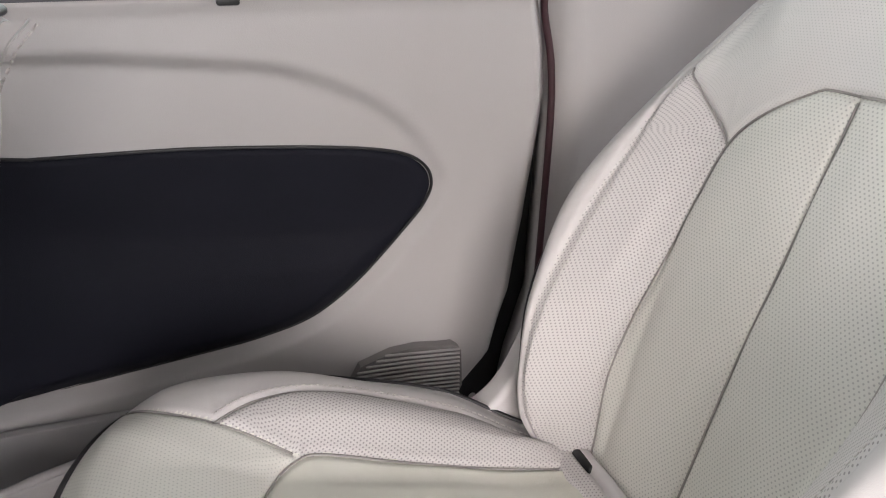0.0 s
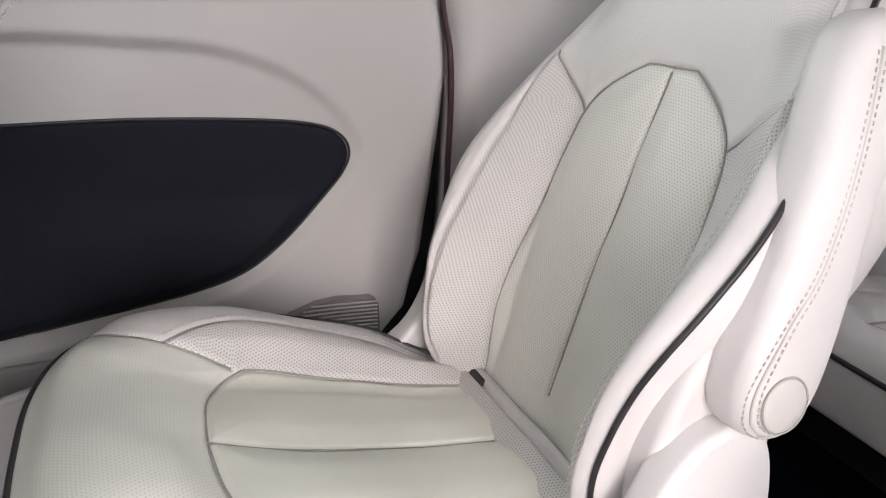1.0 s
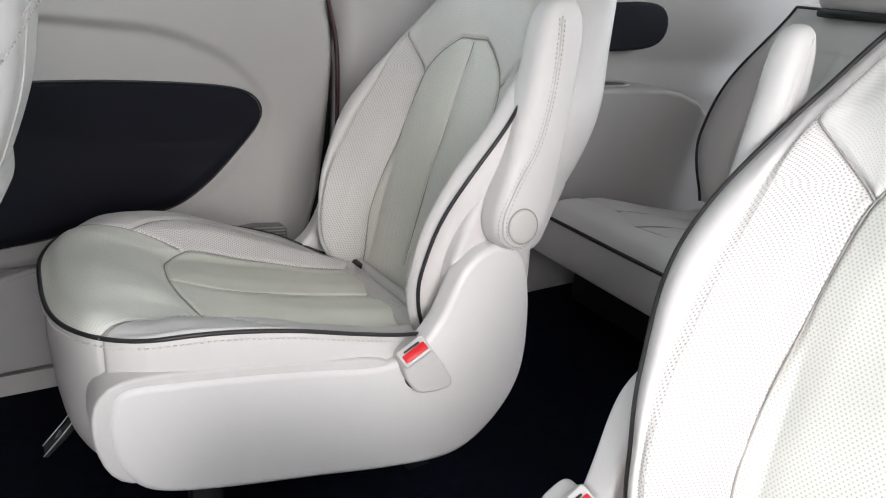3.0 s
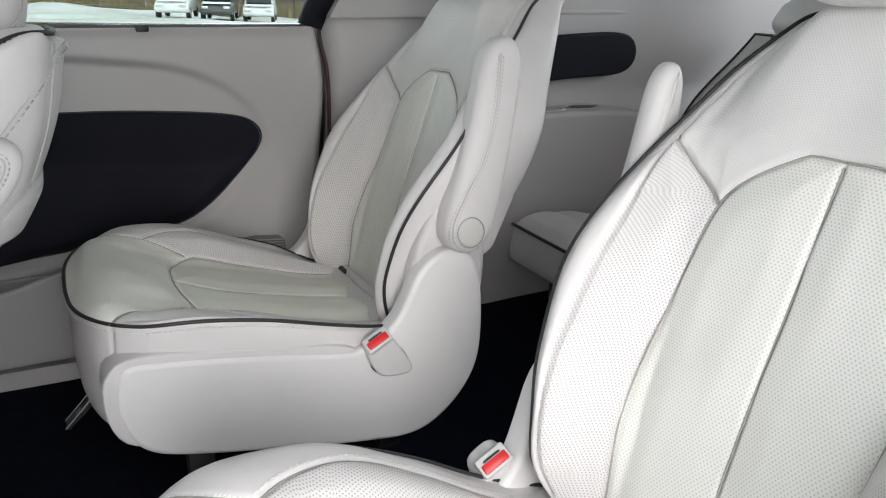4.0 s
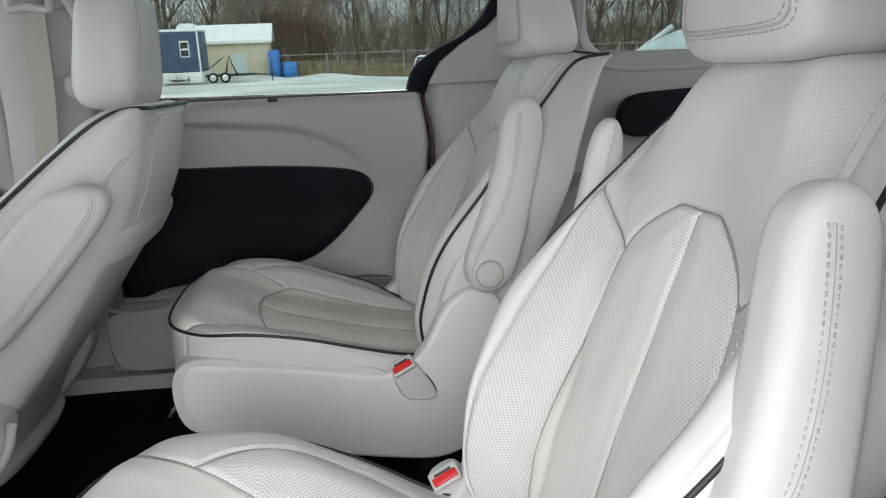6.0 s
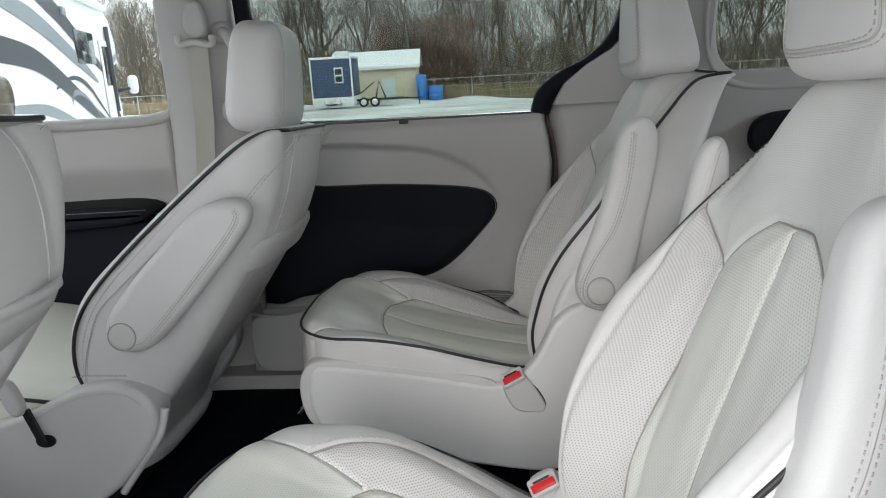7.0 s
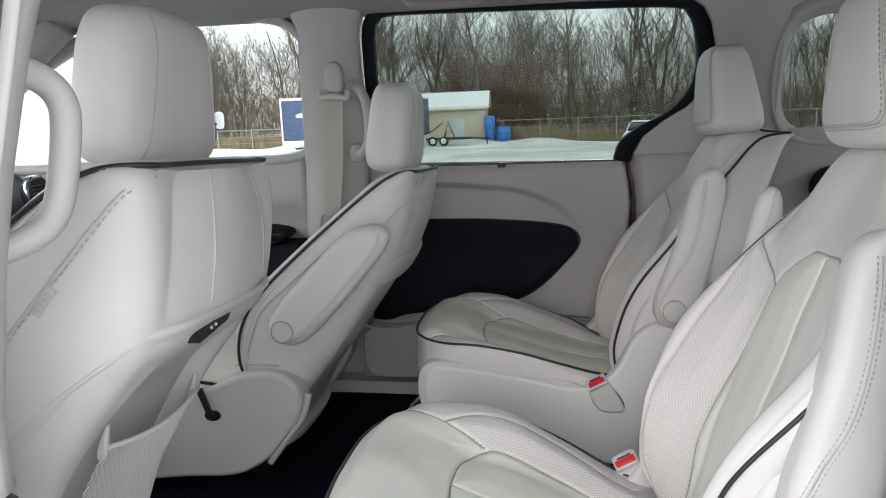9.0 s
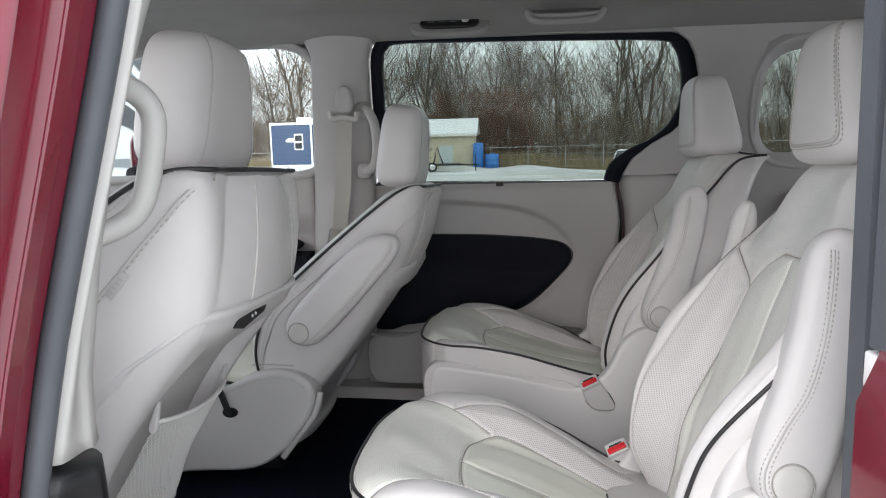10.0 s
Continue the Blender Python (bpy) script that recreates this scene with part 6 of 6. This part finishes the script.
TREES = [tree_mesh(10 + i, 9.5 + (i * 37 % 5), .75 + .1 * (i % 3)) for i in range(7)]
rnd = random.Random(8)
for i in range(120):
    x = -62 + 105 * ((i * .6180339) % 1.0)
    y = 63 + 24 * rnd.random() ** 1.3
    tr = new("bare_tree", TREES[i % 7])
    sc = rnd.uniform(.65, 1.25)
    tr.matrix_world = Matrix.Translation((x, y, gz_at(y, x) - .1)) @ Matrix.Rotation(rnd.uniform(0, 6.28), 4, "Z") @ Matrix.Diagonal((sc, sc, sc, 1))
    tagged(tr, "leafless grey-brown tree at the edge of woods", "tree", "trees behind the fence")

# wire fence
fence = thing("wire_fence", (0, 58.5, gz_at(58.5)), "wire mesh fence on thin metal posts", "fence")
M_GALV = mat("galvanised_wire", (.42, .42, .41), .5, .6)
for i in range(36):
    box("post", (-62 + i * 3 - .03, -.03, 0), (-62 + i * 3 + .03, .03, 1.75), M_GALV, fence, bevel=0)
for h in (.1, .6, 1.1, 1.7):
    tube("wire", [(-62, 0, h), (44, 0, h)], .012 if h < 1.5 else .028, M_GALV, fence, sides=5)

# shed
M_SIDING = mat("cream_siding", (.62, .56, .42), .7, vary=.1, vscale=2)
M_SNOWCAP = mat("fresh_snow", (.85, .87, .89), .7, bump=.3, bscale=2)
shed = thing("storage_shed", (-6.7, 60, gz_at(60)), "cream sided shed with snow on its roof", "shed")
box("wall", (-3.2, -1.6, 0), (3.35, 2.2, 3.0), M_SIDING, shed, bevel=.02)
slab("gable", [(-1.6, 3.0), (2.2, 3.0), (.3, 3.95)], 3.3, 3.38, M_SIDING, shed, bevel=0, axis="x")
for s0, s1 in (((-2.0, 2.85), (.3, 4.05)), ((.3, 4.05), (2.6, 2.85))):
    slab("roof", [s0, s1, (s1[0], s1[1] + .14), (s0[0], s0[1] + .14)], -3.5, 3.65, M_SNOWCAP, shed, "snow-covered roof", bevel=.03, axis="x")
box("fascia", (-3.5, -2.03, 2.74), (3.65, -1.95, 2.92), mat("white_trim", (.75, .74, .7), .6), shed, bevel=.01)
box("roll_door", (.5, -1.66, 0), (1.6, -1.58, 2.0), mat("pale_blue_door", (.55, .62, .63), .5), shed, "pale grey roll-up door", bevel=.02)

M_BLUE = mat("blue_plastic_drum", (.05, .22, .62), .4, vary=.2, vscale=1.5)
def drum(x, y, h, r):
    ob = thing("plastic_drum", (x, y, gz_at(y)), "tall blue plastic drum on snow", "drum", "blue drums")
    rows = []
    for z_, k_ in ((0, .92), (.04, 1), (.33, 1), (.35, 1.04), (.38, 1), (.62, 1), (.65, 1.04), (.68, 1), (.94, 1), (1, .9), (1.0, .3)):
        rows.append([(r * k_ * math.cos(a), r * k_ * math.sin(a), z_ * h) for a in np.linspace(0, 2 * math.pi, 24, endpoint=False)])
    loft("body", rows, M_BLUE, ob)
    box("cap", (-.1, -.1, h), (.1, .1, h + .06), M_BLUE, ob, bevel=.02)


drum(-3.0, 58.0, 2.1, .42)
drum(-1.9, 58.0, 1.20, .55)

M_NAVYSIDE = mat("navy_siding", (.05, .085, .17), .5, vary=.2, vscale=2)
M_RVWHITE = mat("white_gelcoat", (.78, .79, .79), .35, vary=.04, vscale=2)
M_DECAL = mat("dark_grey_decal", (.045, .05, .06), .35)
M_GREYDECAL = mat("mid_grey_decal", (.22, .24, .26), .35)
M_WINGLASS = mat("dark_window", (.02, .025, .03), .08)
M_TYRE = mat("black_tyre", (.02, .02, .02), .8)


def wheel(parent, x, y, z, r, w, face):
    rows = []
    for a_, b_ in ((r * .62, 0), (r * .95, 0), (r, w * .15), (r, w * .85), (r * .95, w), (r * .62, w)):
        rows.append([(x + a_ * math.cos(t), y + face * (b_ - w), z + a_ * math.sin(t)) for t in np.linspace(0, 2 * math.pi, 24, endpoint=False)])
    wh = loft("wheel", rows, M_TYRE, parent)
    disc("rim", (x, y + face * .01, z), r * .62, .05, (0, face, 0), M_CHROME, wh, n=20)


def ice_house(x, y, w, h, label, bars):
    """A low navy camper on a white skirt."""
    t = thing("camper_trailer", (x, y, gz_at(y)), label, "trailer", "navy campers")
    box("body", (-w / 2, 0, .8), (w / 2, 4, h), M_NAVYSIDE, t, "navy lap-sided body", bevel=.04)
    n = int((h - .9) / .16)
    for i in range(n):
        box("siding_board", (-w / 2 + .03, -.02, .84 + i * .16), (w / 2 - .03, .01, .985 + i * .16), M_NAVYSIDE, t, bevel=.012)
    box("skirt", (-w / 2 - .05, -.06, .15), (w / 2 + .05, 4, .8), M_RVWHITE, t, "white lower body", bevel=.03)
    box("corner_post", (-w / 2 - .06, -.05, .8), (-w / 2 + .04, .1, h), M_RVWHITE, t, bevel=.01)
    box("corner_post", (w / 2 - .04, -.05, .8), (w / 2 + .06, .1, h), M_RVWHITE, t, bevel=.01)
    box("roof", (-w / 2 - .08, -.1, h), (w / 2 + .08, 4.1, h + .16), M_SNOWCAP, t, "snow on the roof", bevel=.05)
    box("roof_unit", (w * .1, .4, h + .16), (w * .42, 1.6, h + .5), M_RVWHITE, t, "white roof air unit", bevel=.08)
    win = box("window", (w * .08, -.06, h * .52), (w * .30, -.01, h * .83), M_RVWHITE, t, "white framed window", bevel=.02)
    for k_ in (0, 1):
        box("pane", (w * .105, -.075, h * (.545 + .145 * k_)), (w * .275, -.05, h * (.655 + .145 * k_)), M_WINGLASS, win, bevel=0)
    if bars:
        pillow("decal", [(-.5, 2.35), (0, 2.62), (.5, 2.35), (.3, 2.28), (-.3, 2.28)], -.045, -.03, .004, M_RVWHITE, t, "pale emblem", n=4)
    for kx in (-.35, .35):
        pillow("gas_bottle", [(kx - .2, .25), (kx - .2, .75), (kx, .85), (kx + .2, .75), (kx + .2, .25), (kx, .2)], -.55, -.15, .1, M_RVWHITE, t, n=3)
    tube("hitch", [(-.6, 0, .35), (0, -1.5, .35), (.6, 0, .35)], .06, M_BLACK, t, sides=6)
    return t


ice_house(-8.7, 50, 2.75, 3.35, "navy camper trailer with white skirt and window", False)
ice_house(-14.7, 46, 2.7, 3.4, "navy camper trailer with pale emblem and windows", True)

# open flat trailer beside the shed
fl = thing("flat_trailer", (-5.6, 52, gz_at(52)), "dark steel flat trailer with upright winch post", "trailer")
box("deck", (-2.6, -.6, .45), (1.6, .8, .58), M_BLACK, fl, bevel=.02)
tube("winch_post", [(-.4, 0, .5), (-.1, 0, 1.75), (.35, 0, .5)], .06, M_BLACK, fl, sides=6)
tube("rail", [(-2.6, -.5, .55), (-1.2, -.5, 1.1), (-.4, -.5, 1.7)], .04, M_BLACK, fl, sides=6)
tube("tongue", [(1.5, 0, .5), (3.0, 0, .45)], .05, M_BLACK, fl, sides=6)
tube("jack", [(2.7, 0, .0), (2.7, 0, 1.2)], .04, M_BLACK, fl, sides=6)
for kx in (-1.2, -.4):
    wheel(fl, kx, -.62, .36, .34, .22, -1)


def parked_car(x, y, yaw, paint, label, suv=1.0, glass=None):
    c = thing("parked_car", (x, y, gz_at(y, x)), label, "car", "snowy parked cars")
    body = pillow("body", [(-2.3, .45), (-2.32, .75), (-2.2, .95), (-1.3, 1.05), (1.9, 1.05), (2.25, .95), (2.32, .6), (2.25, .38), (-2.2, .36)], -.92, .92, .12, paint, c, n=4)
    cab = pillow("cabin", [(-1.35, 1.0), (-.75, 1.5 * suv), (-.4, 1.6 * suv), (1.3, 1.6 * suv), (1.9, 1.35 * suv), (2.15, 1.0)], -.80, .80, .12, glass or M_WINGLASS, c, "glazed cabin", n=4)
    pillow("roof", [(-.62, 1.55 * suv), (-.4, 1.64 * suv), (1.3, 1.66 * suv), (1.6, 1.58 * suv)], -.74, .74, .03, M_SNOWCAP, c, "roof with snow", n=4)
    for s_ in (-1, 1):
        tube("pillar", [(-1.3, s_ * .80, 1.03), (-.55, s_ * .74, 1.56 * suv)], .04, paint, c, sides=6)
        tube("pillar", [(.35, s_ * .82, 1.03), (.35, s_ * .75, 1.6 * suv)], .04, paint, c, sides=6)
        tube("pillar", [(2.0, s_ * .80, 1.03), (1.45, s_ * .74, 1.58 * suv)], .06, paint, c, sides=6)
        for kx in (-1.4, 1.4):
            wheel(c, kx, s_ * .93, .35, .35, .22, s_)
        box("headlight", (-2.31, s_ * .6 - .18, .72), (-2.2, s_ * .6 + .18, .86), M_CHROME, c, bevel=.02)
    pillow("bonnet", [(-2.15, 1.0), (-1.35, 1.12), (-1.3, 1.05), (-2.1, .93)], -.78, .78, .03, M_SNOWCAP, c, "snow on the bonnet", n=3)
    c.rotation_euler = (0, 0, radians(yaw))
    return c


M_FROST = mat("frosted_glass", (.42, .50, .52), .35, vary=.35, vscale=1.5)
M_SILVER = mat("silver_car_paint", (.55, .57, .58), .3, .3, coat=.6)
M_CARWHITE = mat("white_car_paint", (.78, .79, .8), .3, coat=.6)
M_CARDARK = mat("dark_grey_car_paint", (.06, .065, .07), .3, coat=.6)
parked_car(7.2, 46, 72, M_CARWHITE, "white parked car with snow on its roof")
parked_car(9.7, 46.3, 72, M_CARDARK, "dark parked car with snow on its roof")
parked_car(12.3, 47, 72, M_CARWHITE, "white parked estate car with snow on its roof")
parked_car(5.6, 8.2, 0, M_SILVER, "silver parked car beside the van, snowy windows", 1.0, M_FROST)
parked_car(11.2, 9.2, 10, M_CARWHITE, "white parked car behind the van, snowy windows", 1.02, M_FROST)

# motorhome
rv = thing("motorhome", (-7.365, 13.67, -.55), "white motorhome with dark swooping graphics", "motorhome")
RVB = [(-7.0, .45), (3.0, .45), (3.0, 1.95), (4.3, 2.15), (4.35, 2.6), (3.9, 3.2), (3.2, 3.45), (-7.0, 3.55)]
slab("body", RVB, 0, 2.4, M_RVWHITE, rv, "white coach body", bevel=.08)
slab("bonnet", [(3.0, .5), (4.75, .5), (4.95, .85), (4.85, 1.2), (3.6, 1.45), (3.0, 1.95)], .15, 2.25, M_RVWHITE, rv, bevel=.1)
slab("windscreen", [(3.02, 1.45), (3.65, 1.42), (3.1, 2.02)], .12, 2.28, M_WINGLASS, rv, bevel=.02)
def swoosh(pts, wdt, m_, y=-.012, name="graphic"):
    L = spline(pts, 10)
    T = np.gradient(L, axis=0)
    T /= np.linalg.norm(T, axis=1)[:, None]
    N = np.stack((-T[:, 1], T[:, 0]), 1)
    W = np.interp(np.linspace(0, 1, len(L)), np.linspace(0, 1, len(wdt)), wdt)[:, None] * .7
    A, B = L + N * W, L - N * W
    V = [(a, y, b) for a, b in A] + [(a, y, b) for a, b in B]
    n = len(L)
    F = [(i, i + 1, n + i + 1, n + i) for i in range(n - 1)]
    part(name, V, F, m_, rv, smooth=False)
swoosh([(-4.5, 3.5), (-2.0, 3.15), (.5, 2.45), (2.9, 1.75)], [.15, .28, .25, .05], M_DECAL)
swoosh([(-5.5, 3.0), (-3.0, 2.75), (-.5, 2.2), (1.5, 1.65)], [.12, .25, .22, .05], M_GREYDECAL, -.014)
swoosh([(-5.8, 2.2), (-3.2, 2.05), (-1.0, 1.5), (1.0, .9), (2.8, .5)], [.3, .28, .24, .18, .06], M_DECAL, -.013)
swoosh([(-2.2, 1.55), (-.9, 1.75), (.3, 1.6), (1.5, 1.1), (2.2, .75)], [.02, .06, .08, .05, .02], M_DECAL, -.016)
swoosh([(-1.3, 1.2), (-.9, 1.45), (0, 1.35), (1.2, .9)], [.02, .08, .06, .02], M_GREYDECAL, -.018)
swoosh([(-5.5, 1.3), (-3.0, 1.2), (-1.0, .8), (.5, .5)], [.05, .14, .16, .04], M_GREYDECAL, -.015)
swoosh([(3.0, 2.25), (3.7, 2.2), (4.3, 2.35)], [.05, .12, .1], M_GREYDECAL, -.012)
box("side_window", (-.2, -.03, 2.05), (1.55, .0, 2.75), M_WINGLASS, rv, "dark side window", bevel=.05)
dr = box("cab_door", (2.15, -.05, .75), (2.95, -.01, 2.65), M_RVWHITE, rv, bevel=.03)
box("window", (2.25, -.07, 1.55), (2.85, -.045, 2.5), M_WINGLASS, dr, bevel=.03)
box("awning_post", (2.98, -.12, .9), (3.08, -.02, 3.0), M_DECAL, rv, bevel=.02)
box("awning", (-5.0, -.14, 3.36), (3.1, .0, 3.52), M_RVWHITE, rv, bevel=.05)
tube("mirror_arm", [(3.3, 0, 1.4), (3.6, -.3, 1.45)], .05, M_BLACK, rv)
cushion_ball("mirror", (3.75, -.38, 1.55), (.10, .12, .24), (.6, .6), M_RVWHITE, rv)
box("light", (-1.0, -.06, 2.95), (-.7, 0, 3.12), M_GREYDECAL, rv, bevel=.02)
wheel(rv, 4.1, .12, .45, .45, .3, -1)
wheel(rv, -4.2, .02, .45, .45, .3, -1)

rv.rotation_euler = (0, 0, radians(105.6))
rv.scale = (1, 1, .93)

# van's own mirror on the far side
dm = thing("door_mirror", (-1.24, .98, .80), "red door mirror with mirror glass", "mirror")
cushion_ball("housing", (0, .03, .085), (.055, .11, .085), (.55, .55), M_RED, dm, "dark red housing")
pillow("glass", [(-.09, .03), (-.09, .14), (-.05, .155), (.07, .15), (.09, .13), (.085, .03), (.05, .015), (-.06, .015)], -.003, .003, .002, mat("mirror_glass", (.85, .87, .88), .02, 1.0), dm, "mirror glass", n=4).matrix_local = Matrix.Translation((.058, .03, 0)) @ Matrix.Rotation(radians(90), 4, "Z")
tube("arm", [(0, -.13, .02), (0, -.03, .04)], .03, M_BLACK, dm)
